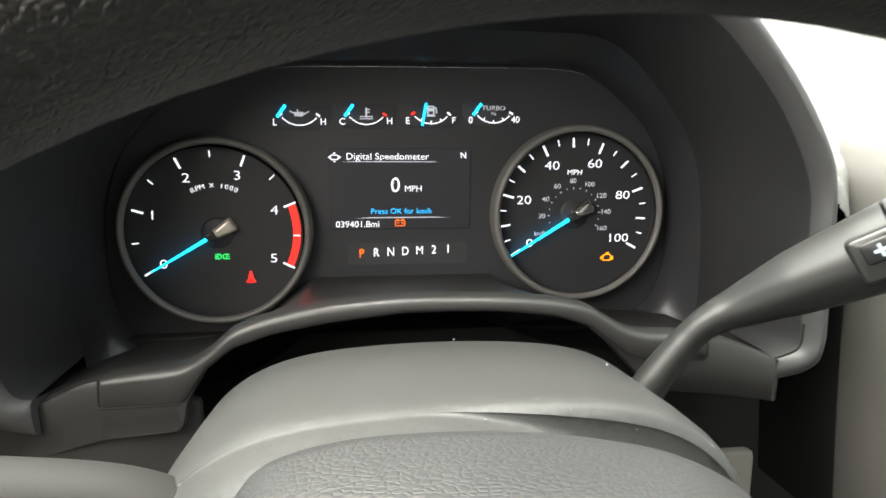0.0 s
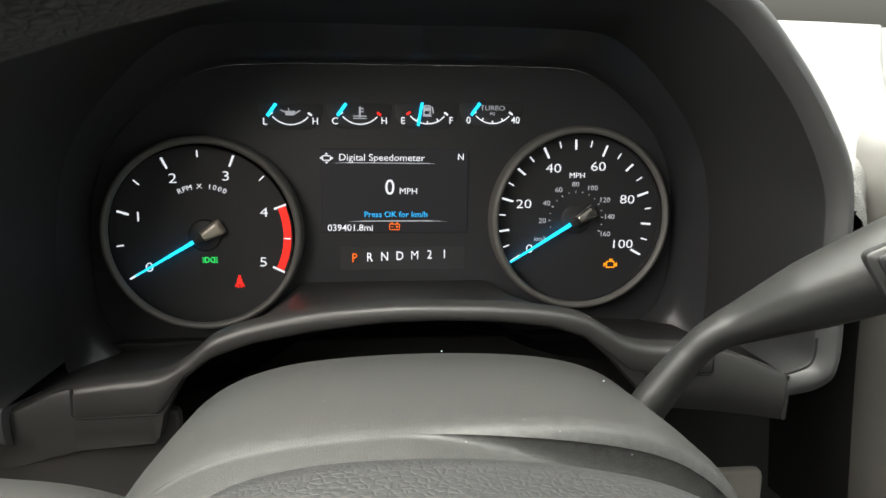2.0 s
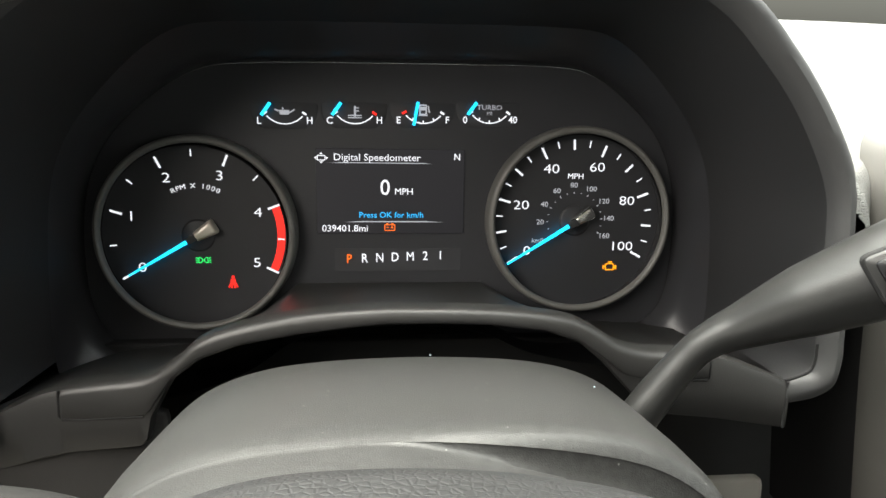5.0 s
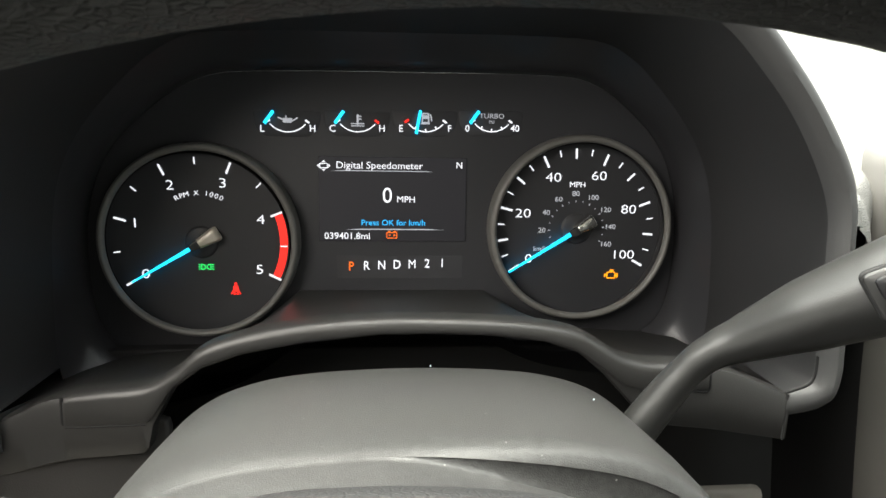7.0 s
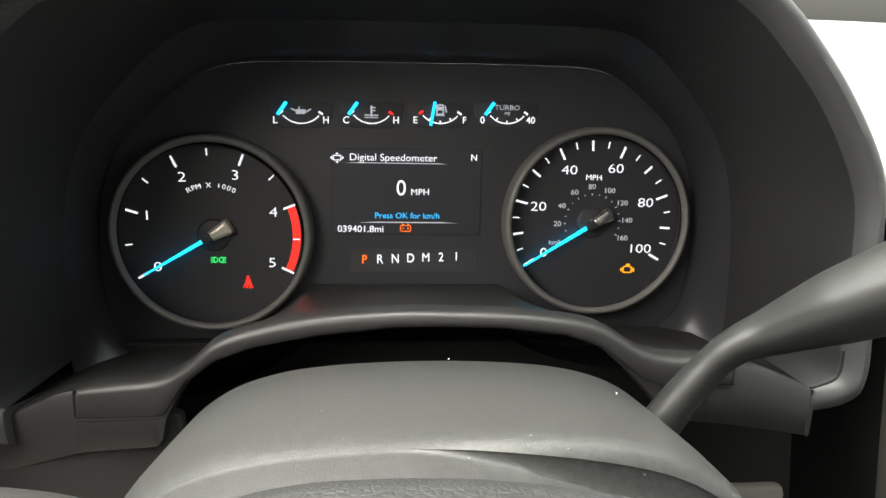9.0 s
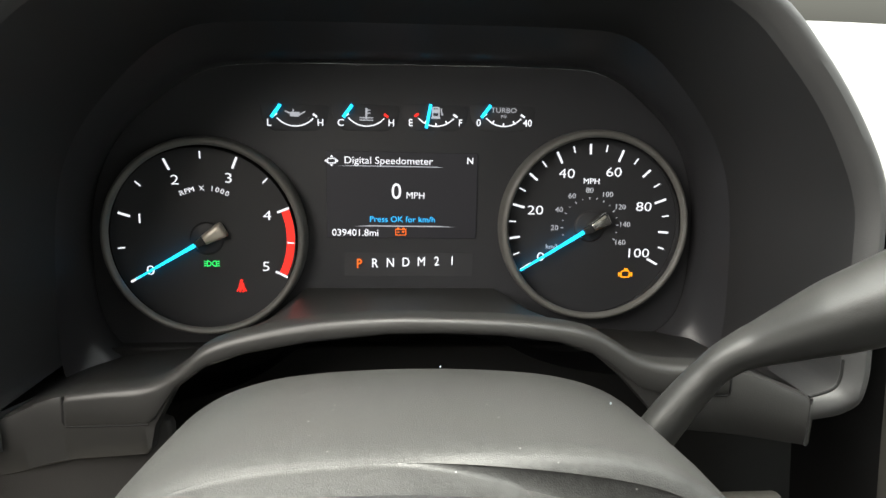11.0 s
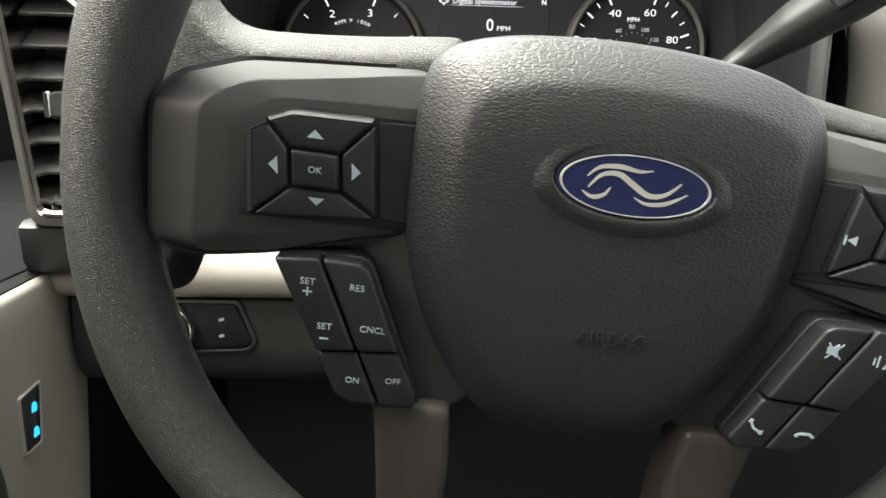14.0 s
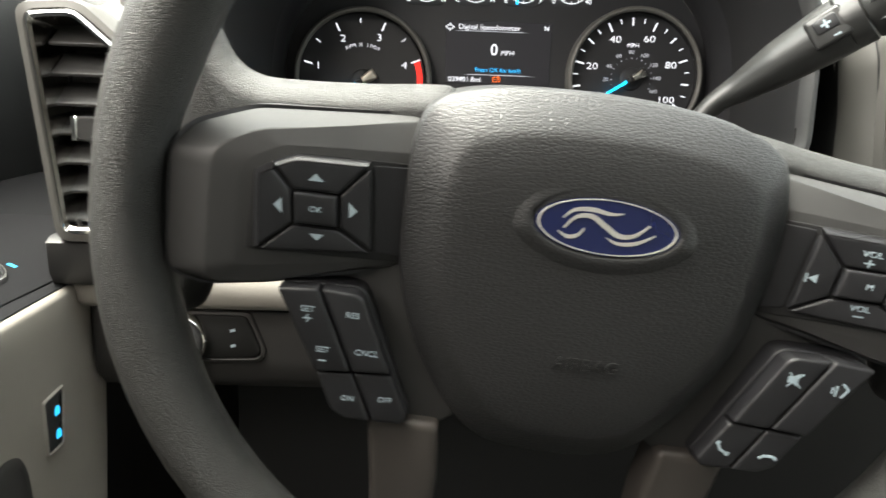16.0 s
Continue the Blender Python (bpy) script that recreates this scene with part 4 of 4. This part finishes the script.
        for t, x, y, h in (("ON", -90.4, -82.7, 2.4), ("OFF", -75.0, -81.6, 2.4)):
            text("button_text", t, h / 1000, PRINT, holder, x / 1000, y / 1000, 0.0037)
        part("sign_mark", bars([stroke(-0.1117, -0.0482, -0.1083, -0.0482, 0.0006), stroke(-0.1100, -0.0499, -0.1100, -0.0465, 0.0006), stroke(-0.1041, -0.0660, -0.1009, -0.0660, 0.0006)], 0.0049), PRINT, holder)
    else:
        text("button_text", "VOL", 0.0025, PRINT, bezel, 0.1110, 0.0105, 0.0107)
        text("button_text", "VOL", 0.0025, PRINT, bezel, 0.1125, -0.0120, 0.0107)
        text("button_text", "M", 0.0024, PRINT, bezel, 0.1125, -0.0024, 0.0119)
        part("skip_mark", bars([[(0.0925, -0.0024), (0.0955, -0.0006), (0.0955, -0.0042)], stroke(0.0918, -0.0006, 0.0918, -0.0042, 0.0006)], 0.0106), PRINT, bezel)
        part("skip_mark", bars([[(0.1310, -0.0024), (0.1280, -0.0006), (0.1280, -0.0042)], stroke(0.1317, -0.0006, 0.1317, -0.0042, 0.0006)], 0.0106), PRINT, bezel)
        part("sign_mark", bars([stroke(0.1090, 0.0068, 0.1122, 0.0068, 0.0006), stroke(0.1106, 0.0052, 0.1106, 0.0084, 0.0006)], 0.0107), PRINT, bezel)
        part("sign_mark", bars([stroke(0.1110, -0.0152, 0.1142, -0.0152, 0.0006)], 0.0107), PRINT, bezel)
        part("mute_mark", bars([[(0.0905, -0.0440), (0.0925, -0.0440), (0.0945, -0.0425), (0.0945, -0.0485), (0.0925, -0.0470), (0.0905, -0.0470)], stroke(0.0905, -0.0490, 0.0962, -0.0425, 0.0005), stroke(0.0905, -0.0425, 0.0962, -0.0490, 0.0005)], 0.0049), PRINT, holder)
        part("voice_mark", bars([stroke(0.1085, -0.0465, 0.1085, -0.0495, 0.0006), stroke(0.1100, -0.0455, 0.1100, -0.0505, 0.0006), stroke(0.1120, -0.0445, 0.1145, -0.0470, 0.0009), stroke(0.1145, -0.0470, 0.1125, -0.0510, 0.0009)], 0.0049), PRINT, holder)
        part("phone_mark", bars([stroke(0.0715, -0.0800, 0.0730, -0.0830, 0.0010), stroke(0.0730, -0.0830, 0.0765, -0.0850, 0.0010), stroke(0.0710, -0.0795, 0.0722, -0.0803, 0.0018), stroke(0.0755, -0.0846, 0.0770, -0.0850, 0.0018)], 0.0037), PRINT, holder)
        part("hang_up_mark", bars([stroke(0.0895, -0.0850, 0.0910, -0.0835, 0.0012), stroke(0.0910, -0.0835, 0.0950, -0.0835, 0.0012), stroke(0.0950, -0.0835, 0.0965, -0.0850, 0.0012)], 0.0037), PRINT, holder)
    leg = mm([(-50, -94), (-47, -120), (-46, -172), (-72, -168), (-78, -120), (-82, -94)], -s)
    part("lower_spoke", soft(leg, -0.022, -0.002, 0.004, 0.003), SPOKE, wheel, "satin grey lower spoke")

def leaned(ob, near, slope):
    """Lean a button pad: it falls back towards the hub by slope, level with the plan at near."""
    for o in [ob] + list(ob.children_recursive):
        m = o.matrix_basis.copy()
        back = m.inverted()
        for v in o.data.vertices:
            p = m @ v.co
            dz = slope * (abs(p.x) - near)
            v.co = back @ Vector((p.x - 4.47 * dz * (p.x + 0.099) if p.x < 0 else p.x - 0.002, p.y - 4.3 * dz * (p.y - 0.038), p.z + dz))


for ob in list(wheel.children):
    if ob.name.startswith("button_bezel"):
        for key in ob.children:
            leaned(key, 0.1193, 0.385)
    if ob.name.startswith("lower_button_pad"):
        leaned(ob, 0.0677, 0.156)
        if sum(v.co.x for v in ob.data.vertices) > 0:
            ob.location += Vector((0.0014, -0.0022, 0.0))

badge = part("badge", disc(0.0004, 0.0064, 1.0, 0.0104, 72, 0.0286, 0.0112), BLUE_ENAMEL, wheel, "oval blue enamel badge")
part("badge_rim", hoop(0.0004, 0.0064, [(0.930, 0.0104), (0.934, 0.0107), (0.962, 0.0107), (0.966, 0.0104)], 80, 0.0286, 0.0112), SILVER, badge, "silver oval rim")


def ribbon(pts, w):
    line = smooth_line([(0.0004 + x / 1000, 0.0064 + y / 1000, 0) for x, y in pts], 30)
    up, down = [], []
    for i, p in enumerate(line):
        d = (line[min(i + 1, 29)] - line[max(i - 1, 0)]).normalized() * w * (0.25 + 0.75 * math.sin(math.pi * i / 29)) / 2
        up.append((p.x - d.y, p.y + d.x))
        down.append((p.x + d.y, p.y - d.x))
    return [up + down[::-1]]


swirls = ribbon([(-17, -2.2), (-13, 2.6), (-7, 3.6), (-1, 0.4), (5, -2.6), (11, -1.6), (16, 3.0)], 0.0021)
part("badge_wave", bars(swirls, 0.0104, 0.0004), SILVER, badge, "plain silver wave")
for pts, w in (([(-18, 1.6), (-14, 5.2), (-7, 6.2), (0, 5.4), (5, 6.2)], 0.0017), ([(-19, -3.6), (-15, -5.4), (-11, -4.2), (-9, -1.2)], 0.0015), ([(0, -3.8), (5, -5.6), (12, -4.6), (19, -0.6)], 0.0015)):
    part("badge_wave", bars(ribbon(pts, w), 0.0104, 0.0003), SILVER, badge, "plain silver wave")
hub = part("hub_post", tube([(0, -0.02, 0.0), (0, -0.02, -0.045)], 0.03, 28), VOID, wheel)

# ---- air vents, centre stack and knee panel ----
LEFT_OPEN = [(-0.3165, -0.007), (-0.302, -0.1415), (-0.252, -0.1415), (-0.247, -0.043), (-0.291, -0.005)]
RIGHT_OPEN = [(0.276, -0.123), (0.352, -0.123), (0.352, 0.040), (0.296, 0.040), (0.2655, 0.004)]


def vent(open_line, y, label, knob):
    v = thing("air_vent", label, "air vent", G @ FACE @ pose(0, 0, -y), group="dashboard air vents")
    fl = open_line
    part("outer_frame", layers(fl, ((-0.0125, -0.030), (-0.0125, -0.006), (-0.0105, 0.0005), (-0.0060, 0.0016), (-0.0045, -0.001)), 0.010, 5, False), PILLAR, v, "satin taupe frame")
    part("chrome_frame", layers(fl, ((-0.0048, -0.004), (-0.0045, 0.0016), (-0.0025, 0.0030), (-0.0005, 0.0018), (0.0008, -0.010), (0.0010, -0.028)), 0.006, 5, False), CHROME, v, "bright chrome inner frame")
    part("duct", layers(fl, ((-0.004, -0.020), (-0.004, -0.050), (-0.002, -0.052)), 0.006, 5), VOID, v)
    xs, zs = [p[0] for p in fl], [p[1] for p in fl]
    x0, x1, z0, z1 = min(xs), max(xs), min(zs), max(zs)
    n = 7
    for i in range(n):
        z = z0 + (z1 - z0) * (i + 0.55) / n
        part("slat", box(x0 + 0.004, x1 - 0.002, -0.0125, 0.0125, -0.0011, 0.0011, 0.0009), TRIM, v, m=pose(0, z, -0.018, -52, 0, 0))
    k = part("vent_knob", layers([(-0.014, -0.0085), (0.014, -0.0085), (0.014, 0.0085), (-0.014, 0.0085)], ((0, -0.018), (0, -0.003), (0.0016, 0.0)), 0.004), TRIM, v, m=pose(knob[0], knob[1], -0.002))
    for sx in (-1, 1):
        part("chrome_edge", layers([(sx * 0.014 - 0.0022, -0.0082), (sx * 0.014 + 0.0022, -0.0082), (sx * 0.014 + 0.0022, 0.0082), (sx * 0.014 - 0.0022, 0.0082)], ((0, -0.004), (0, 0.0002), (0.0008, 0.0012)), 0.0012), CHROME, k)
    return v


vent(LEFT_OPEN, -0.155, "black slatted air vent in a chrome and taupe frame", (-0.282, -0.076))
vent(RIGHT_OPEN, -0.142, "black slatted air vent in a chrome frame", (0.304, -0.042))

# side pillars of the dashboard beside the hood, curving out over the vents
RIGHT_EDGE = [(-0.20, 0.2560), (-0.14, 0.2515), (-0.085, 0.2480), (-0.045, 0.2465), (-0.010, 0.2420), (0.012, 0.2400), (0.026, 0.2425), (0.038, 0.2460), (0.0545, 0.2600), (0.070, 0.2760), (0.086, 0.2960)]
LEFT_EDGE = [(-0.150, -0.2330), (-0.110, -0.2310), (-0.080, -0.2295), (-0.055, -0.2285), (-0.035, -0.2305), (-0.018, -0.2370), (-0.004, -0.2450), (0.010, -0.2540), (0.025, -0.2660), (0.042, -0.2830), (0.060, -0.3030)]
for sgn, edge, yf, face in ((1, RIGHT_EDGE, -0.136, 0.0125), (-1, LEFT_EDGE, -0.150, 0.0100)):
    line = []
    for p in smooth_line([(x, 0, z) for z, x in edge], 48):
        up = max(0.0, p.z - edge[4][0])
        back = 0.25 * up + 1.5 * up * up
        line.append([(p.x + sgn * dx, y + back, p.z) for dx, y in ((0.0, -0.1085), (0.0006, -0.1115), (0.0022, -0.1145), (face - 0.003, yf + 0.002), (face, yf), (face + 0.007, yf + 0.003))])
    part("side_pillar", rings(line, False), PILLAR, dash, "satin grey panel beside the hood")
    # black strip painted in for the shadow between hood and pillar
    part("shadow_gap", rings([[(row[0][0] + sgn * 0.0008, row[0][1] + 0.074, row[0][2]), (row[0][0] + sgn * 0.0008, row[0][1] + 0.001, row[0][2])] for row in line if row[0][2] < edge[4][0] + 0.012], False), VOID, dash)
    part("seam", tube([Vector(row[4]) + Vector((-sgn * 0.0012, 0.0004, 0.0)) for row in line[22:]], 0.0006, 6), VOID, dash)
    # level pad between the hood and the pillar, its edge rolled down beside the pillar
    rows = []
    for y, drop in ((-0.1335, 0.014), (-0.1325, 0.006), (-0.130, 0.002), (-0.126, 0.0), (-0.118, 0.0), (-0.107, 0.0), (-0.085, 0.0), (-0.0565, 0.0), (-0.02, 0.0), (0.02, 0.0), (0.08, 0.0), (0.20, 0.0), (0.62, 0.02)):
        hi = at([(-0.1335, 0.2170), (-0.126, 0.2190), (-0.107, 0.2370), (-0.0565, 0.2800), (0.003, 0.3480), (0.060, 0.3900), (0.20, 0.5000), (0.62, 0.8500)], y)
        z = (0.0600 if sgn > 0 else 0.0400) + math.tan(radians(LEANS)) * y - drop
        lo = min(hi - 0.002, at([(-0.02, 0.2110), (0.0, 0.2090), (0.014, 0.2076), (0.0295, 0.2035), (0.053, 0.1900), (0.076, 0.1720), (0.098, 0.1500)], z) + 0.0085)
        rows.append([(sgn * x, y, z - dz) for x, dz in ((lo, 0.0), (lo + 0.4 * (hi - lo), 0.0), (hi - 0.4 * (hi - lo), 0.0), (hi - 0.15 * (hi - lo), 0.0004), (hi - 0.0005, 0.0018), (hi + 0.003, 0.0050), (hi + 0.0055, 0.0100), (hi + 0.0070, 0.0170), (hi + 0.0075, 0.0300))])
    part("pad_edge", rings(rows, False), PAD, dash, "grey grained dashboard top")

# dashboard pad: front edge rolls over, top runs level to the windscreen
SLOPE = math.tan(radians(LEANS))


def pad_top(x0, x1, lift, name, material, n=24):
    rows = []
    for y, dz in ((-0.118, -0.060), (-0.108, -0.026), (-0.095, -0.010), (-0.075, -0.002), (-0.04, 0.0), (0.05, 0.0), (0.25, 0.0), (0.62, -0.02)):
        rows.append([(x0 + (x1 - x0) * i / n, y, lift + SLOPE * y + dz + 0.004 * math.sin(9 * (x0 + (x1 - x0) * i / n))) for i in range(n + 1)])
    return part(name, rings(rows, False), material, dash, "grey grained dashboard top")


pad_top(-0.335, -0.240, 0.034, "top_pad", PAD, 20)
pad_top(0.250, 1.2, 0.050, "top_pad", PAD, 40)
for x0, x1, y0 in ((-0.262, -0.222, 0.02), (-0.222, 0.224, 0.03)):
    mid = [[(x0 + (x1 - x0) * i / 4, y, 0.0705 + SLOPE * y - (0.02 if y > 0.5 else 0)) for i in range(5)] for y in (y0, 0.06, 0.2, 0.4, 0.62)]
    part("top_pad", rings(mid, False), PAD, dash, "grey grained dashboard top")


def knee(name, line, x0, x1, material, label):
    rows = [[(x0 + (x1 - x0) * f, y + (0.006 if f in (0, 1) else 0), z) for f in (0, 0.02, 0.25, 0.5, 0.75, 0.98, 1)] for z, y in line]
    part(name, rings(rows, False), material, dash, label)


knee("knee_strip", ((-0.150, -0.090), (-0.168, -0.118), (-0.176, -0.132), (-0.182, -0.137), (-0.190, -0.138), (-0.200, -0.136), (-0.2045, -0.131), (-0.206, -0.110)), -0.318, -0.080, PANEL, "taupe strip above the knee panel")
knee("vent_body", ((-0.148, -0.120), (-0.150, -0.148), (-0.154, -0.1535), (-0.176, -0.1515), (-0.184, -0.147), (-0.187, -0.138), (-0.187, -0.10)), -0.322, -0.257, TRIM, "charcoal body below the air vent")
# same taupe as the strip above, with the shade put into its colour
knee("knee_panel", ((-0.203, -0.118), (-0.208, -0.124), (-0.245, -0.124), (-0.262, -0.120), (-0.272, -0.112), (-0.276, -0.090), (-0.278, 0.02)), -0.312, -0.080, TAUPE_SHADED, "taupe knee panel below the dashboard, darkened as shade")

switch = thing("headlight_switch", "black headlight switch panel with a round chrome-ringed knob", "switch panel", G @ FACE @ pose(0, 0, 0.1245))
part("panel", layers([(-0.268, -0.246), (-0.186, -0.243), (-0.182, -0.238), (-0.193, -0.211), (-0.268, -0.211)], ((0, -0.002), (0, 0.002), (0.001, 0.0028)), 0.004), STALK, switch)
part("surround", layers([(-0.271, -0.2495), (-0.183, -0.2465), (-0.178, -0.239), (-0.190, -0.208), (-0.271, -0.208)], ((-0.001, -0.001), (0, 0.002), (0.002, 0.003), (0.0032, 0.0005)), 0.005, 4, False), TAUPE_SHADED, switch)
kn = part("knob", hoop(-0.2405, -0.2285, [(0.0, 0.0125), (0.012, 0.0125), (0.0160, 0.0118), (0.0172, 0.009), (0.0180, 0.0)], 48), GLOSS, switch)
part("knob_ring", hoop(-0.2405, -0.2285, [(0.0172, 0.0095), (0.0185, 0.0115), (0.0198, 0.0100), (0.0203, 0.0)], 48), CHROME, kn, "chrome knob ring")
part("knob_marks", bars([stroke(-0.2405 + dx, -0.2205 + dz, -0.2375 + dx, -0.2200 + dz, 0.0014) for dx, dz in ((-0.010, -0.002), (-0.005, 0.0), (0.001, 0.0), (0.006, -0.002))], 0.0126), SKYBLUE, kn)
for dz in (0.0, -0.012):
    part("dimmer_mark", bars([stroke(-0.2045, -0.2225 + dz, -0.2010, -0.2215 + dz, 0.0020)], 0.0029), PRINT, switch)

# ---- driver's door ----
door = thing("door_1", "taupe door panel with dark switch plate and armrest", "door", kind="structure")


def rest(x, y):
    """Height of the armrest's top."""
    return -0.183 + 0.077 * (y + 0.082) - 0.39 * (x + 0.31)


EDGE = [(-0.420, 0.050), (-0.375, -0.010), (-0.345, -0.050), (-0.322, -0.078), (-0.314, -0.095), (-0.3115, -0.115), (-0.311, -0.160), (-0.311, -0.264), (-0.312, -0.420), (-0.312, -0.80)]
el = smooth_line([(x, y, 0) for x, y in EDGE], 60)
rows = [[(p.x - 0.004, p.y, rest(p.x, p.y) + 0.0005) for p in el], [(p.x - 0.001, p.y, rest(p.x, p.y) - 0.0015) for p in el], [(p.x, p.y, rest(p.x, p.y) - 0.005) for p in el]]
for f in (0.02, 0.06, 0.10, 0.16, 0.24, 0.34):
    rows.append([(p.x - 0.10 * f * f - 0.010 * f, p.y - 0.02 * f, rest(p.x, p.y) - f) for p in el])
part("armrest", rings(rows, False), PANEL, door, "taupe moulded armrest")
pl = [(p.x - 0.004, p.y) for p in el] + [(-0.470, -0.80), (-0.470, 0.05)]
bm = bmesh.new()
bm.faces.new([bm.verts.new((x, y, rest(x, y))) for x, y in pl])
part("armrest_top", bm, PLATE, door, smooth=False)
SWP = [(-0.318, -0.100), (-0.318, -0.75), (-0.405, -0.75), (-0.405, -0.115), (-0.398, -0.075), (-0.375, -0.035)]
TILT = math.degrees(math.atan(0.39))
MS = Matrix(((math.cos(radians(TILT)), 0, math.sin(radians(TILT)), -0.31), (0, 1, 0, 0), (-math.sin(radians(TILT)), 0, math.cos(radians(TILT)), rest(-0.31, 0)), (0, 0, 0, 1))) @ pose(0, 0, 0, math.degrees(math.atan(0.077)), 0, 0)
plate = part("switch_plate", slab(rounded([((x + 0.31) * 1.073, y) for x, y in SWP], 0.006), -0.002, 0.0022, 0.001), PLATE, door, "dark switch plate", m=MS)
mc = (-0.046, -0.177)
part("mirror_dial", hoop(*mc, [(0.0, 0.0062), (0.0125, 0.0060), (0.0165, 0.0050), (0.0185, 0.0022)], 48), GLOSS, plate, "round mirror control")
part("dial_ring", hoop(*mc, [(0.0180, 0.0022), (0.0188, 0.0052), (0.0200, 0.0052), (0.0208, 0.0022)], 48), CHROME, plate, "chrome ring")
part("dial_mark", bars([stroke(mc[0] + dx - 0.0018, mc[1] + dy, mc[0] + dx + 0.0018, mc[1] + dy, 0.0022) for dx, dy in ((0.008, 0), (-0.008, 0), (0, 0.009), (0, -0.009))], 0.0064), PRINT, plate)
part("plate_mark", bars([stroke(mc[0] + dx - 0.003, mc[1] + dy, mc[0] + dx + 0.003, mc[1] + dy, 0.0034) for dx, dy in ((-0.018, 0.027), (0.009, 0.028))], 0.0024), SKYBLUE, plate)
for i, (bx0, by0) in enumerate(((-0.038, -0.214), (-0.070, -0.214), (-0.026, -0.254), (-0.060, -0.254))):
    part("window_switch", layers([(bx0 - 0.012, by0 - 0.018), (bx0 + 0.012, by0 - 0.018), (bx0 + 0.012, by0 + 0.018), (bx0 - 0.012, by0 + 0.018)], ((0, 0.001), (0.001, 0.0075), (0.003, 0.0095)), 0.003), TRIM, plate)

lock = thing("lock_switch", "black door lock rocker with two lit blue icons", "switch", G @ pose(-0.3128, -0.174, -0.275) @ Matrix(((0, 0, 1, 0), (1, 0, 0, 0), (0, 1, 0, 0), (0, 0, 0, 1))))
ROCK = [(-0.009, -0.0200), (0.007, -0.0190), (0.011, 0.0200), (-0.010, 0.0170)]
part("rocker", soft(ROCK, -0.010, 0.0020, 0.0015, 0.002), GLOSS, lock)
part("rocker_frame", layers(ROCK, ((-0.0022, -0.008), (-0.0018, 0.0010), (-0.0008, 0.0022), (0.0002, 0.0008)), 0.002, 4, False), PANEL, lock)
for dx, dz in ((0.002, 0.007), (0.002, -0.010)):
    part("icon", bars([rounded([(dx - 0.0030, dz - 0.0032), (dx + 0.0030, dz - 0.0032), (dx + 0.0030, dz + 0.0012), (dx + 0.0014, dz + 0.0036), (dx - 0.0020, dz + 0.0030)], 0.001, 2)], 0.0021), SKYBLUE, lock, "lit blue padlock icon")

PULL = [(-0.052, 0.028), (-0.0205, 0.0376), (-0.0035, 0.032), (0.004, 0.017), (0.007, -0.006), (0.004, -0.07), (-0.12, -0.07), (-0.12, -0.02)]
pull = part("pull_handle", soft(PULL, -0.03, 0.015, 0.010, 0.008), BEZEL, door, "dark grey pull handle", m=pose(-0.326, -0.205, -0.310) @ Matrix(((0, 0, 1, 0), (1, 0, 0, 0), (0, 1, 0, 0), (0, 0, 0, 1))))
SIDE = Matrix(((0, 0, 1, 0), (1, 0, 0, 0), (0, 1, 0, 0), (0, 0, 0, 1)))
# lower door blackened to stand for the shade below the armrest
part("door_skin", box(-1.30, 0.60, -1.05, -0.150, 0.0, 0.02), CARPET_AND_SHADE, door, m=pose(-0.47, 0, 0) @ SIDE)
part("upper_skin", box(-1.30, 0.60, -0.142, 0.10, 0.0, 0.02, 0.006), HOOD, door, "charcoal upper door panel", m=pose(-0.462, 0, 0) @ SIDE)
part("ledge", tube([(-0.452, 0.25, -0.152), (-0.452, 0.0, -0.152), (-0.446, -0.80, -0.152)], 0.009, 12, 0.7), PANEL, door, "taupe ledge below the upper panel")

# ---- cab shell: roof, rear and far side are unseen, added to shape daylight ----
floor = link("floor", box(-0.62, 1.3, -1.6, 0.7, -0.05, 0.0), CARPET_AND_SHADE)
tagged(floor, "black carpeted cab floor", "floor", kind="structure")
roof = link("ceiling", box(-0.62, 1.4, -1.6, -0.42, 1.46, 1.50), CLOTH)
tagged(roof, "unseen pale cab roof that holds off the skylight", "ceiling", kind="structure")
fire = link("wall_front", box(-0.62, 1.3, 0.0, 0.80, 0.30, 0.34), VOID, m=pose(0, 0.62, 0, 90, 0, 0))
tagged(fire, "black bulkhead behind the pedals", "wall", kind="structure")
rear = link("wall_back", box(-0.62, 1.4, 0.0, 1.46, 0.0, 0.04), REAR, m=pose(0, -1.5, 0, 90, 0, 0))
tagged(rear, "unseen taupe rear wall that blocks light from behind", "wall", kind="structure")
side = link("wall_right", box(-1.6, 0.6, 0.0, 0.95, 0.0, 0.04), PANEL, m=pose(1.32, 0, 0) @ Matrix(((0, 0, 1, 0), (1, 0, 0, 0), (0, 1, 0, 0), (0, 0, 0, 1))))
tagged(side, "unseen taupe far side that shuts out low light", "wall", kind="structure")
